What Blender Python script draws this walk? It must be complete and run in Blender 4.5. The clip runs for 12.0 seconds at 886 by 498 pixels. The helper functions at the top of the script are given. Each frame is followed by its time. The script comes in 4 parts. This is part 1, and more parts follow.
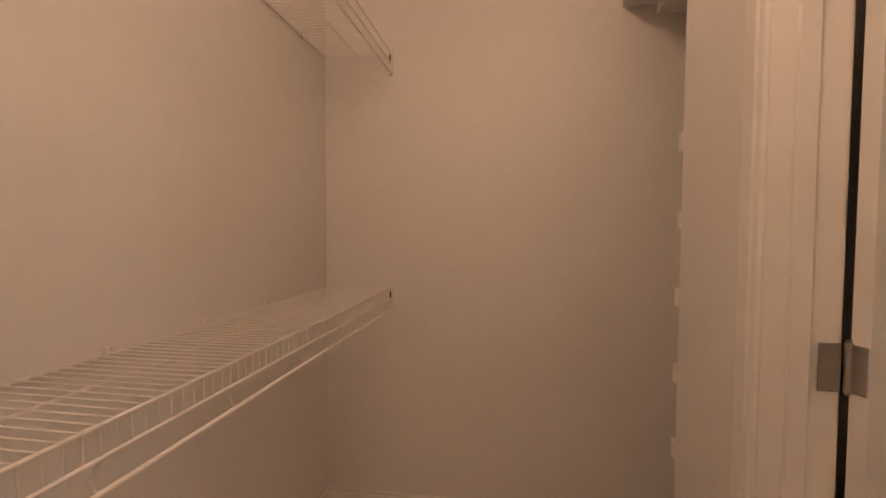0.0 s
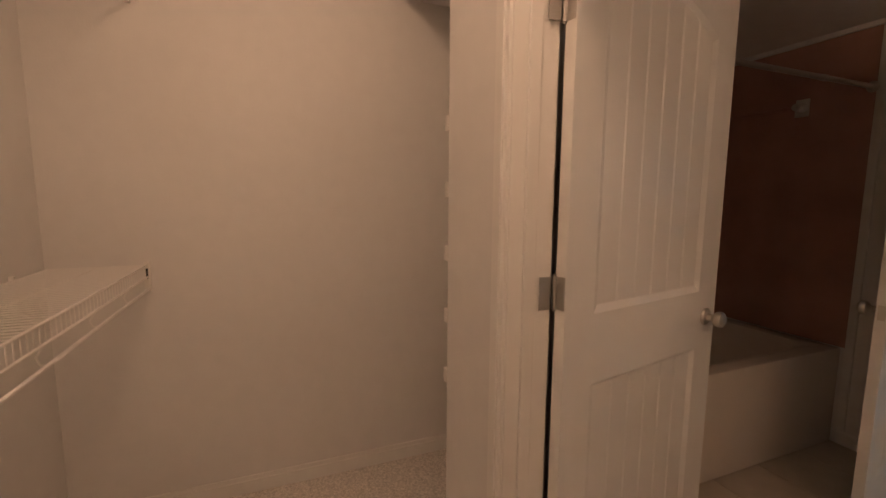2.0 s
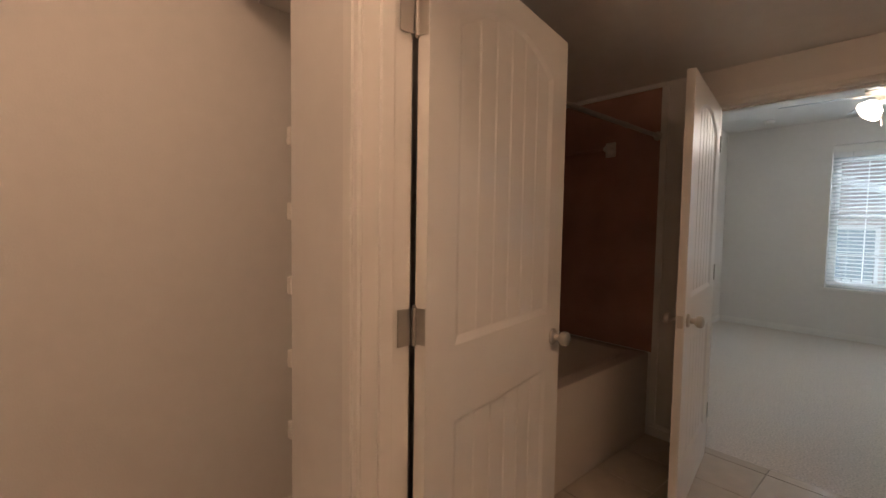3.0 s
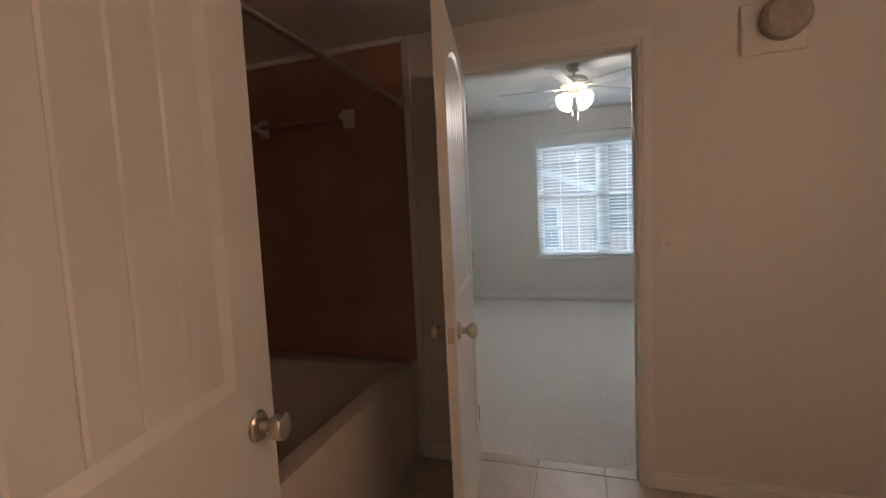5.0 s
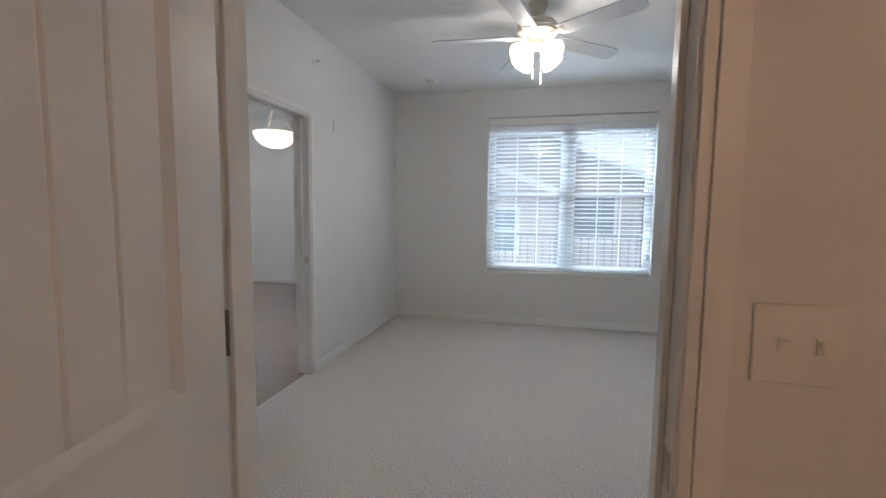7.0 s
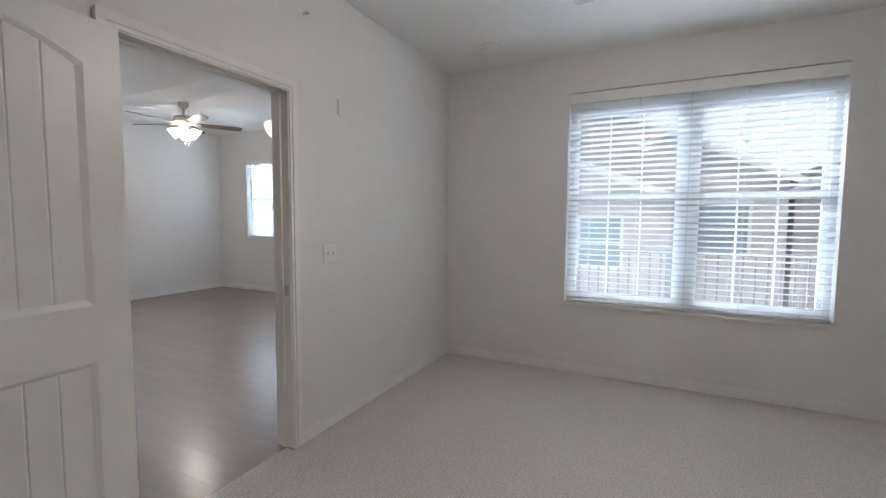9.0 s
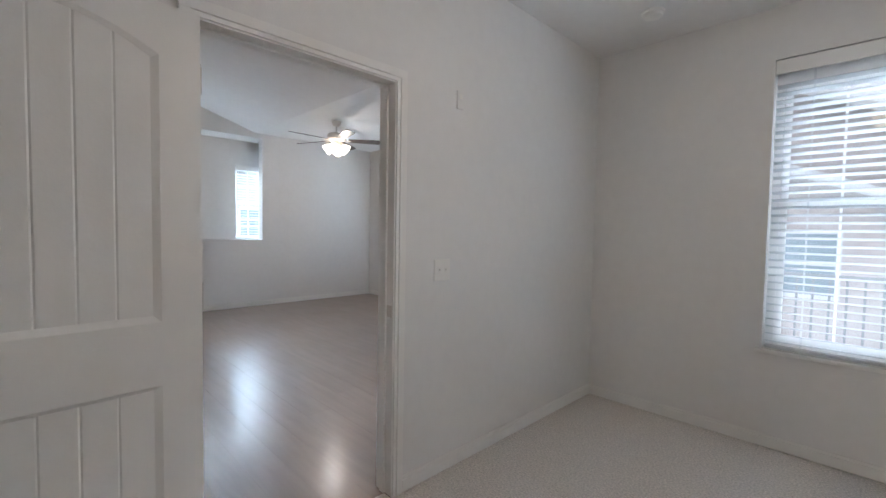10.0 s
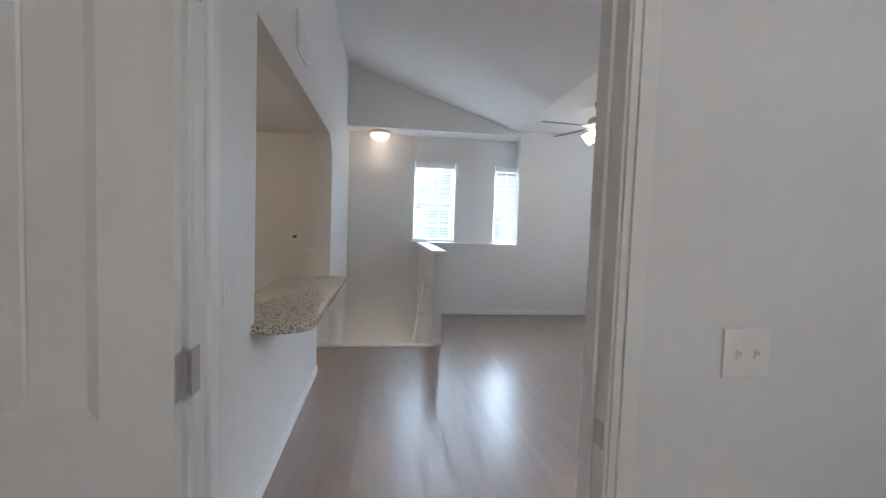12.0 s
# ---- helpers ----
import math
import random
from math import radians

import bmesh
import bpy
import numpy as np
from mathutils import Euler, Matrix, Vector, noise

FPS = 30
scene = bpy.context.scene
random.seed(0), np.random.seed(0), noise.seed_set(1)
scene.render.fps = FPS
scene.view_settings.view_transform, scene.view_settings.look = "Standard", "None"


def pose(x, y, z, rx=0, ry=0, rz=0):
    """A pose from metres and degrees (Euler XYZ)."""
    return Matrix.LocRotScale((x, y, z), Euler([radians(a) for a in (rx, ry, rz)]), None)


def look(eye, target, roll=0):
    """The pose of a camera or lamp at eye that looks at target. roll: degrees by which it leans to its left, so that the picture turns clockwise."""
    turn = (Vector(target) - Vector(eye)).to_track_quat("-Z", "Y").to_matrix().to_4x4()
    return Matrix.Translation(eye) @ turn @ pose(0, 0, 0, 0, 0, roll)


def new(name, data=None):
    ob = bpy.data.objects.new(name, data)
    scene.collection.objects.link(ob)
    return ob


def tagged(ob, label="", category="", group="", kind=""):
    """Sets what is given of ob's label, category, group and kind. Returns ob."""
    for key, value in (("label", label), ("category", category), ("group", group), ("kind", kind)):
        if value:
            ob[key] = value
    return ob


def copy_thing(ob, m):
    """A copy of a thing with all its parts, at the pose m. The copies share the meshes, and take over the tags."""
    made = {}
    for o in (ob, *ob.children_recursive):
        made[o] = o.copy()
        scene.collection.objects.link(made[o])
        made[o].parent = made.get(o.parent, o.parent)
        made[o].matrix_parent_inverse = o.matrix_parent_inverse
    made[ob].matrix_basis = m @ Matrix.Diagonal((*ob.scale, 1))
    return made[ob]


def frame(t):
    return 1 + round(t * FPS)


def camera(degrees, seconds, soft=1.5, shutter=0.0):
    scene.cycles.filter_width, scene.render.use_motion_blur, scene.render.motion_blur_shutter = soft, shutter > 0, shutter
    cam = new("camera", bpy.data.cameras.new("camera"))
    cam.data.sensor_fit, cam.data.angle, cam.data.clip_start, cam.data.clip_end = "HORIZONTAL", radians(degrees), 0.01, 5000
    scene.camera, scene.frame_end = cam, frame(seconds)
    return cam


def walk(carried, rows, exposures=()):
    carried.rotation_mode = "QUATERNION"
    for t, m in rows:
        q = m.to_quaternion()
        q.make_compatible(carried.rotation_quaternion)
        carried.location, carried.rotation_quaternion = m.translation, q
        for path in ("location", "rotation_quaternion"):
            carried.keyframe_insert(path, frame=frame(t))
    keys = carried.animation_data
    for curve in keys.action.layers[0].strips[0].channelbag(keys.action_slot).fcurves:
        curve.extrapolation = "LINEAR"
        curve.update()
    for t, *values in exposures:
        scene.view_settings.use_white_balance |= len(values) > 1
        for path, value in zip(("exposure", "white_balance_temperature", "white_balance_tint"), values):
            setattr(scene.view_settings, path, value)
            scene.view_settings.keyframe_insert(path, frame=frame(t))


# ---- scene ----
cam = camera(92.0, 12.0)
PATH = [
    (0, (2.106, -2.804, 1.346), (0.133, -3.12, 1.263), 0.2),
    (0.5, (2.179, -2.879, 1.329), (0.184, -2.919, 1.195), -0.8),
    (1, (2.179, -2.882, 1.332), (0.197, -2.701, 1.132), -1.3),
    (1.5, (2.188, -2.902, 1.35), (0.253, -2.459, 1.104), -0.8),
    (2, (2.165, -2.895, 1.352), (0.321, -2.156, 1.113), 0.4),
    (2.5, (2.112, -2.875, 1.335), (0.411, -1.842, 1.163), 1.2),
    (3, (2.052, -2.822, 1.346), (0.546, -1.512, 1.236), 0.9),
    (3.5, (1.990, -2.711, 1.359), (0.717, -1.170, 1.263), 0.1),
    (3.7, (1.958, -2.652, 1.352), (0.791, -1.030, 1.262), -0.4),
    (5.3, (1.712, -1.935, 1.33), (1.165, -0.019, 1.156), -2.2),
    (5.5, (1.701, -1.788, 1.326), (1.18, 0.134, 1.143), -1.6),
    (6, (1.72, -1.428, 1.334), (1.23, 0.502, 1.139), -0.4),
    (6.5, (1.765, -1.059, 1.342), (1.309, 0.879, 1.156), 0.4),
    (6.7, (1.774, -0.907, 1.336), (1.331, 1.035, 1.153), 0.5),
    (8.3, (1.857, 0.195, 1.342), (1.257, 2.097, 1.193), 1.6),
    (8.5, (1.857, 0.314, 1.35), (1.191, 2.193, 1.197), 1.1),
    (9, (1.839, 0.593, 1.348), (0.958, 2.383, 1.208), 0.4),
    (9.5, (1.765, 0.847, 1.347), (0.609, 2.475, 1.232), 0.5),
    (10, (1.659, 1.092, 1.343), (0.228, 2.486, 1.253), 1.0),
    (10.5, (1.514, 1.328, 1.363), (-0.134, 2.459, 1.281), 1.3),
    (11, (1.323, 1.552, 1.371), (-0.486, 2.4, 1.28), 1.7),
    (11.5, (1.101, 1.747, 1.379), (-0.817, 2.305, 1.275), 1.8),
    (12, (0.858, 1.877, 1.392), (-1.12, 2.154, 1.281), 2.0),
]
walk(cam, [(t, look(eye, target, roll)) for t, eye, target, roll in PATH],
     exposures=[(0, 0.75, 6550, 11), (3, 0.8, 6450, 10), (5.5, 0.9, 6100, 10), (6.5, 1.0, 5950, 10),
                (8.3, 1.08, 6250, 14), (12, 1.06, 6050, 14)])

# ---------------------------------------------------------------- world and light
world = bpy.data.worlds.new("world")
scene.world = world
world.use_nodes = True
wn = world.node_tree.nodes
sky = wn.new("ShaderNodeTexSky")
sky.sky_type, sky.sun_disc = "NISHITA", False
sky.sun_elevation, sky.sun_rotation = radians(48), radians(150)
sky.air_density, sky.dust_density, sky.ozone_density = 1.0, 3.0, 1.0
world.node_tree.links.new(sky.outputs[0], wn["Background"].inputs[0])
wn["Background"].inputs[1].default_value = 0.05

sun_data = bpy.data.lights.new("sun", "SUN")
sun_data.energy, sun_data.angle, sun_data.color = 0.4, radians(20), (1.0, 0.97, 0.93)
sun = new("sun", sun_data)
sun.matrix_basis = look((6, -10, 13), (0, 0, 0))


def sky_lamp(name, eye, target, w, h, watts, tint=(0.68, 0.86, 1.0)):
    d = bpy.data.lights.new(name, "AREA")
    d.shape, d.size, d.size_y, d.energy, d.color = "RECTANGLE", w, h, watts, tint
    d.spread = radians(75)
    ob = new(name, d)
    ob.matrix_basis = look(eye, target)
    return ob


# daylight from the open sky in front of each window
sky_lamp("sky_light_bedroom", (2.05, 14.0, 8.3), (2.05, 4.4, 1.5), 9.0, 5.0, 470, (0.84, 0.92, 1.0))
sky_lamp("sky_light_living_north", (-6.6, 14.0, 8.0), (-4.2, 6.1, 1.6), 7.0, 5.0, 1450)
sky_lamp("sky_light_living_west", (-14.0, 3.1, 7.0), (-5.9, 3.1, 1.7), 9.0, 5.0, 2000)


def bulb(name, x, y, z, watts, radius, color):
    d = bpy.data.lights.new(name, "POINT")
    d.energy, d.shadow_soft_size, d.color = watts, radius, color
    ob = new(name, d)
    ob.location = (x, y, z)
    return ob


WARM = (1.0, 0.61, 0.39)
bulb("closet_bulb", 1.75, -2.76, 2.60, 12, 0.09, WARM)
bulb("fan_bulb_bedroom", 1.72, 2.42, 2.29, 7.5, 0.07, (1.0, 0.91, 0.82))
bulb("fan_bulb_living", -4.0, 4.38, 2.36, 7, 0.07, (1.0, 0.92, 0.83))
bulb("stair_bulb", -5.90, 1.78, 2.50, 0.8, 0.14, (1.0, 0.8, 0.6))
# unseen fill bulb, added low in the stairwell to brighten its walls
bulb("stairwell_fill_bulb", -5.25, 1.9, -0.80, 2.2, 0.10, (1.0, 0.9, 0.78))
# fill bulb with no fixture, added to warm and lighten the kitchen
bulb("kitchen_fill_bulb", -2.6, -0.3, 2.3, 9, 0.08, (1.0, 0.8, 0.6))
bulb("dining_bulb", -0.90, 3.28, 2.12, 3, 0.06, (1.0, 0.85, 0.68))
# three out-of-view fill bulbs, added to brighten the bathroom and tub alcove
for vy in (-2.0, -1.75, -1.5):
    bulb("bath_fill_bulb", 2.98, vy, 1.95, 1.5, 0.05, WARM)


# ---------------------------------------------------------------- materials
def material(name, color, rough=0.6, metal=0.0, vary=0.0, scale=6.0, bump=0.0, bump_scale=60.0, island=0.0,
             spec=0.5, stain=0.0, piece=0.0):
    m = bpy.data.materials.new(name)
    m.use_nodes = True
    nt = m.node_tree
    b = nt.nodes["Principled BSDF"]
    b.inputs["Base Color"].default_value = (*color, 1)
    b.inputs["Roughness"].default_value = rough
    b.inputs["Metallic"].default_value = metal
    b.inputs["Specular IOR Level"].default_value = spec
    co = nt.nodes.new("ShaderNodeTexCoord").outputs["Object"]
    last = None
    if vary:
        last = grade(nt, co, color, vary, scale, 4)
        if stain:
            n = nt.nodes.new("ShaderNodeTexNoise")
            n.inputs["Scale"].default_value, n.inputs["Detail"].default_value = scale * 0.13, 2
            nt.links.new(co, n.inputs["Vector"])
            last = multiply(nt, last, n.outputs["Fac"], stain)
    if piece:
        info = nt.nodes.new("ShaderNodeObjectInfo")
        if last is None:
            rgb = nt.nodes.new("ShaderNodeRGB")
            rgb.outputs[0].default_value = (*color, 1)
            last = rgb.outputs[0]
        last = multiply(nt, last, info.outputs["Random"], piece)
    if last is not None:
        nt.links.new(last, b.inputs["Base Color"])
    if bump:
        n = nt.nodes.new("ShaderNodeTexNoise")
        n.inputs["Scale"].default_value, n.inputs["Detail"].default_value = bump_scale, 5
        nt.links.new(co, n.inputs["Vector"])
        bp = nt.nodes.new("ShaderNodeBump")
        bp.inputs["Strength"].default_value, bp.inputs["Distance"].default_value = bump, 0.01
        nt.links.new(n.outputs["Fac"], bp.inputs["Height"])
        nt.links.new(bp.outputs["Normal"], b.inputs["Normal"])
    return m


def grade(nt, co, color, vary, scale, detail):
    n = nt.nodes.new("ShaderNodeTexNoise")
    n.inputs["Scale"].default_value, n.inputs["Detail"].default_value = scale, detail
    nt.links.new(co, n.inputs["Vector"])
    r = nt.nodes.new("ShaderNodeValToRGB")
    r.color_ramp.elements[0].position, r.color_ramp.elements[1].position = 0.3, 0.7
    r.color_ramp.elements[0].color = (*[c * (1 - vary) for c in color], 1)
    r.color_ramp.elements[1].color = (*[min(1, c * (1 + vary)) for c in color], 1)
    nt.links.new(n.outputs["Fac"], r.inputs["Fac"])
    return r.outputs[0]


def multiply(nt, socket, fac, amount):
    mr = nt.nodes.new("ShaderNodeMapRange")
    mr.inputs["To Min"].default_value, mr.inputs["To Max"].default_value = 1 - amount, 1 + amount
    nt.links.new(fac, mr.inputs["Value"])
    mx = nt.nodes.new("ShaderNodeVectorMath")
    mx.operation = "MULTIPLY"
    nt.links.new(socket, mx.inputs[0])
    nt.links.new(mr.outputs[0], mx.inputs[1])
    return mx.outputs[0]


def glow(name, color, strength):
    m = bpy.data.materials.new(name)
    m.use_nodes = True
    b = m.node_tree.nodes["Principled BSDF"]
    b.inputs["Base Color"].default_value = (*color, 1)
    b.inputs["Emission Color"].default_value = (*color, 1)
    b.inputs["Emission Strength"].default_value = strength
    b.inputs["Roughness"].default_value = 0.35
    return m


def clear_glass(name):
    m = bpy.data.materials.new(name)
    m.use_nodes = True
    b = m.node_tree.nodes["Principled BSDF"]
    b.inputs["Base Color"].default_value = (0.96, 0.98, 0.98, 1)
    b.inputs["Roughness"].default_value = 0.02
    b.inputs["Transmission Weight"].default_value = 1.0
    b.inputs["IOR"].default_value = 1.45
    return m


def slat_material():
    m = material("blind_slat", (0.58, 0.60, 0.61), 0.45, vary=0.03, scale=9, piece=0.03)
    m.node_tree.nodes["Principled BSDF"].inputs["Subsurface Weight"].default_value = 0.0
    return m


def plank_material():
    """Laminate: grain drawn out along the board, each board its own tone."""
    m = bpy.data.materials.new("laminate")
    m.use_nodes = True
    nt = m.node_tree
    b = nt.nodes["Principled BSDF"]
    tc = nt.nodes.new("ShaderNodeTexCoord")
    info = nt.nodes.new("ShaderNodeObjectInfo")
    add = nt.nodes.new("ShaderNodeVectorMath")
    add.operation = "ADD"
    nt.links.new(tc.outputs["Object"], add.inputs[0])
    nt.links.new(info.outputs["Location"], add.inputs[1])
    mp = nt.nodes.new("ShaderNodeMapping")
    mp.inputs["Scale"].default_value = (1.0, 9, 9)
    nt.links.new(add.outputs[0], mp.inputs["Vector"])
    col = grade(nt, mp.outputs[0], (0.25, 0.175, 0.14), 0.10, 2.0, 5)
    col = multiply(nt, col, info.outputs["Random"], 0.04)
    nt.links.new(col, b.inputs["Base Color"])
    n = nt.nodes.new("ShaderNodeTexNoise")
    n.inputs["Scale"].default_value = 2.2
    nt.links.new(add.outputs[0], n.inputs["Vector"])
    mr = nt.nodes.new("ShaderNodeMapRange")
    mr.inputs["To Min"].default_value, mr.inputs["To Max"].default_value = 0.28, 0.38
    nt.links.new(n.outputs["Fac"], mr.inputs["Value"])
    nt.links.new(mr.outputs[0], b.inputs["Roughness"])
    b.inputs["Coat Weight"].default_value, b.inputs["Coat Roughness"].default_value = 0.8, 0.22
    return m


def granite_material():
    m = bpy.data.materials.new("granite")
    m.use_nodes = True
    nt = m.node_tree
    b = nt.nodes["Principled BSDF"]
    tc = nt.nodes.new("ShaderNodeTexCoord")
    v = nt.nodes.new("ShaderNodeTexVoronoi")
    v.inputs["Scale"].default_value = 165
    nt.links.new(tc.outputs["Object"], v.inputs["Vector"])
    bw = nt.nodes.new("ShaderNodeRGBToBW")
    nt.links.new(v.outputs["Color"], bw.inputs[0])
    r = nt.nodes.new("ShaderNodeValToRGB")
    e = r.color_ramp.elements
    e[0].position, e[0].color = 0.25, (0.16, 0.135, 0.115, 1)
    e[1].position, e[1].color = 0.42, (0.48, 0.42, 0.33, 1)
    k = e.new(0.7)
    k.color = (0.66, 0.60, 0.51, 1)
    nt.links.new(bw.outputs[0], r.inputs["Fac"])
    nt.links.new(r.outputs[0], b.inputs["Base Color"])
    b.inputs["Roughness"].default_value = 0.16
    return m


M_WALL = material("wall_paint", (0.75, 0.74, 0.72), 0.55, vary=0.015, scale=14, bump=0.10, bump_scale=140, stain=0.03)
M_CEIL = material("ceiling_paint", (0.80, 0.79, 0.77), 0.8, vary=0.015, scale=12, bump=0.18, bump_scale=110)
M_TRIM = material("trim_paint", (0.80, 0.79, 0.76), 0.32, vary=0.02, scale=9)
M_DOOR = material("door_paint", (0.78, 0.77, 0.74), 0.34, vary=0.02, scale=7, bump=0.03, bump_scale=90)
M_CARPET = material("carpet", (0.74, 0.69, 0.64), 0.95, vary=0.22, scale=95, bump=1.0, bump_scale=150, stain=0.05, spec=0.1)
M_TILE = material("floor_tile", (0.55, 0.48, 0.40), 0.35, vary=0.07, scale=9, piece=0.05)
M_GROUT = material("grout", (0.40, 0.35, 0.30), 0.9, vary=0.1, scale=40)
M_SURROUND = material("tub_surround_stone", (0.43, 0.25, 0.195), 0.42, vary=0.14, scale=3.5, bump=0.08, bump_scale=30)
M_TUB = material("tub_acrylic", (0.78, 0.72, 0.65), 0.22, vary=0.02, scale=5)
M_NICKEL = material("brushed_nickel", (0.62, 0.58, 0.53), 0.28, metal=1.0)
M_STEEL = material("hinge_steel", (0.55, 0.53, 0.50), 0.42, metal=1.0)
M_WIRE = material("white_vinyl_wire", (0.82, 0.80, 0.77), 0.4)
M_PLASTIC = material("white_plastic", (0.80, 0.78, 0.74), 0.4)
M_DARK = material("dark_slot", (0.03, 0.03, 0.03), 0.6)
M_SLAT = slat_material()
M_VINYL = material("window_vinyl", (0.80, 0.80, 0.79), 0.35, vary=0.02, scale=8)
M_GLASS = clear_glass("glass")
M_LAMINATE = plank_material()
M_GAP = material("floor_gap", (0.20, 0.14, 0.11), 0.6)
M_GRANITE = granite_material()
M_SHADE = glow("frosted_shade_lit", (1.0, 0.90, 0.76), 2.2)
M_BOWL = glow("alabaster_bowl_lit", (1.0, 0.82, 0.66), 0.75)
M_FANBODY = material("fan_antique_white", (0.62, 0.57, 0.50), 0.4, vary=0.04, scale=20)
M_BLADE = material("fan_blade_white", (0.56, 0.58, 0.60), 0.45, vary=0.05, scale=14)
M_BLADE_DARK = material("fan_blade_walnut", (0.10, 0.075, 0.06), 0.4, vary=0.2, scale=14)
M_SIDING = material("house_siding", (0.46, 0.41, 0.39), 0.7, vary=0.05, scale=3, bump=0.1, bump_scale=20)
M_SIDING_BLUE = material("house_siding_blue", (0.40, 0.47, 0.50), 0.7, vary=0.05, scale=3)
M_ROOF = material("roof_shingle", (0.16, 0.15, 0.15), 0.9, vary=0.2, scale=18, bump=0.3, bump_scale=25)
M_WHITE_EXT = material("exterior_white_trim", (0.60, 0.60, 0.60), 0.5)
M_RAIL = material("balcony_rail_metal", (0.26, 0.26, 0.27), 0.5)
M_PANE_DARK = material("house_window_pane", (0.26, 0.31, 0.34), 0.1)
M_GROUND = material("ground_concrete", (0.34, 0.33, 0.31), 0.9, vary=0.15, scale=0.6, bump=0.2, bump_scale=6)


# ---------------------------------------------------------------- mesh helpers
def box(bm, x0, y0, z0, x1, y1, z1, bevel=0.0):
    r = bmesh.ops.create_cube(bm, size=1)
    vs = r["verts"]
    for v in vs:
        v.co = Vector((x0 + (v.co.x + 0.5) * (x1 - x0), y0 + (v.co.y + 0.5) * (y1 - y0), z0 + (v.co.z + 0.5) * (z1 - z0)))
    if bevel:
        es = list({e for v in vs for e in v.link_edges})
        bmesh.ops.bevel(bm, geom=es, offset=bevel, segments=2, affect="EDGES", profile=0.5)
    return bm


def tube(bm, p0, p1, r0, r1=None, seg=12, caps=True):
    r1 = r0 if r1 is None else r1
    p0, p1 = Vector(p0), Vector(p1)
    d = p1 - p0
    q = d.to_track_quat("Z", "Y").to_matrix().to_4x4()
    bmesh.ops.create_cone(bm, cap_ends=caps, segments=seg, radius1=r0, radius2=r1, depth=d.length,
                          matrix=Matrix.Translation((p0 + p1) / 2) @ q)
    return bm


def lathe(bm, profile, seg=24, m=None):
    """Turn a profile of (radius, height) round the z axis."""
    m = m or Matrix()
    rings = []
    for r, z in profile:
        rings.append([bm.verts.new(m @ Vector((r * math.cos(2 * math.pi * i / seg), r * math.sin(2 * math.pi * i / seg), z)))
                      for i in range(seg)])
    for a, b in zip(rings, rings[1:]):
        for i in range(seg):
            j = (i + 1) % seg
            bm.faces.new((a[i], a[j], b[j], b[i]))
    for ring, flip in ((rings[0], True), (rings[-1], False)):
        if (ring[0].co - ring[seg // 2].co).length > 1e-3:
            bm.faces.new(ring[::-1] if flip else ring)
    return bm


def to_object(name, bm, mat, smooth=False):
    bmesh.ops.recalc_face_normals(bm, faces=bm.faces)
    me = bpy.data.meshes.new(name)
    bm.to_mesh(me)
    bm.free()
    me.materials.append(mat)
    if smooth:
        for p in me.polygons:
            p.use_smooth = True
        me.set_sharp_from_angle(angle=radians(35))
    return new(name, me)


def part(name, bm, mat, parent, label="", smooth=False):
    ob = to_object(name, bm, mat, smooth)
    ob.parent = parent
    if label:
        ob["label"] = label
    return ob


def thing(name, label, category, group="", kind=""):
    ob = new(name)
    ob.empty_display_size = 0.1
    return tagged(ob, label, category, group, kind)


def structure(name, bm, mat, label, category, smooth=False):
    return tagged(to_object(name, bm, mat, smooth), label, category, kind="structure")


def slab(name, x0, y0, z0, x1, y1, z1, mat, label, category):
    return structure(name, box(bmesh.new(), x0, y0, z0, x1, y1, z1), mat, label, category)


def wall(name, axis, lo, hi, a, b, z0, z1, holes, label, mat=None):
    """A wall along 'x' or 'y' from a to b, lo..hi thick, with openings (a0, a1, z0, z1) through it."""
    bm = bmesh.new()

    def put(u0, u1, w0, w1):
        if u1 - u0 < 1e-4 or w1 - w0 < 1e-4:
            return
        if axis == "x":
            box(bm, u0, lo, w0, u1, hi, w1)
        else:
            box(bm, lo, u0, w0, hi, u1, w1)

    at = a
    for h0, h1, hz0, hz1 in sorted(holes):
        put(at, h0, z0, z1)
        put(h0, h1, z0, hz0)
        put(h0, h1, hz1, z1)
        at = h1
    put(at, b, z0, z1)
    return structure(name, bm, mat or M_WALL, label, "wall")


# ---------------------------------------------------------------- plan
T = 0.12                      # wall thickness
BX1, BY1, BZ = 3.80, 4.43, 2.745     # bedroom: 0..BX1, T..BY1, height
BD0, BD1, DH = 1.175, 2.00, 2.05     # bathroom door opening along x, door height
LD0, LD1 = 1.52, 2.378                # living room door opening along y
WX0, WX1, WZ0, WZ1 = 1.15, 2.985, 0.625, 2.425   # bedroom window
CZ = 2.26                     # bathroom ceiling
CW = -2.21                    # bathroom face of the closet wall
CD0, CD1 = 1.215, 2.10         # closet door opening along x
CX0, CY0 = 0.15, -3.69       # closet back wall and shelf wall
LX0, LY1 = -5.70, 6.14        # living room west and north walls
NX = -6.16                    # window wall of the stairwell
KY = 1.30                     # living face of the kitchen wall
SY = 2.565                     # living face of the stair half wall
SX = -3.99                    # top of the stairs
BATHX = 3.10

# floors
slab("floor_bedroom", 0.0, T, -0.2, BX1, BY1, 0.0, M_CARPET, "beige cut-pile carpet in the bedroom", "carpet")
slab("floor_closet", CX0 - 0.1, CY0, -0.2, BATHX, CW - 0.06, 0.004, M_CARPET, "beige cut-pile carpet in the closet", "carpet")
slab("floor_kitchen", SX, -2.0, -0.2, -T, KY - 0.13, -0.004, M_TILE, "beige tiled kitchen floor", "floor")

slab("floor_threshold", -0.054, LD0 + 0.006, -0.2, 0.0, LD1 - 0.006, -0.0005, M_CARPET, "carpet edge in the living room doorway", "carpet")

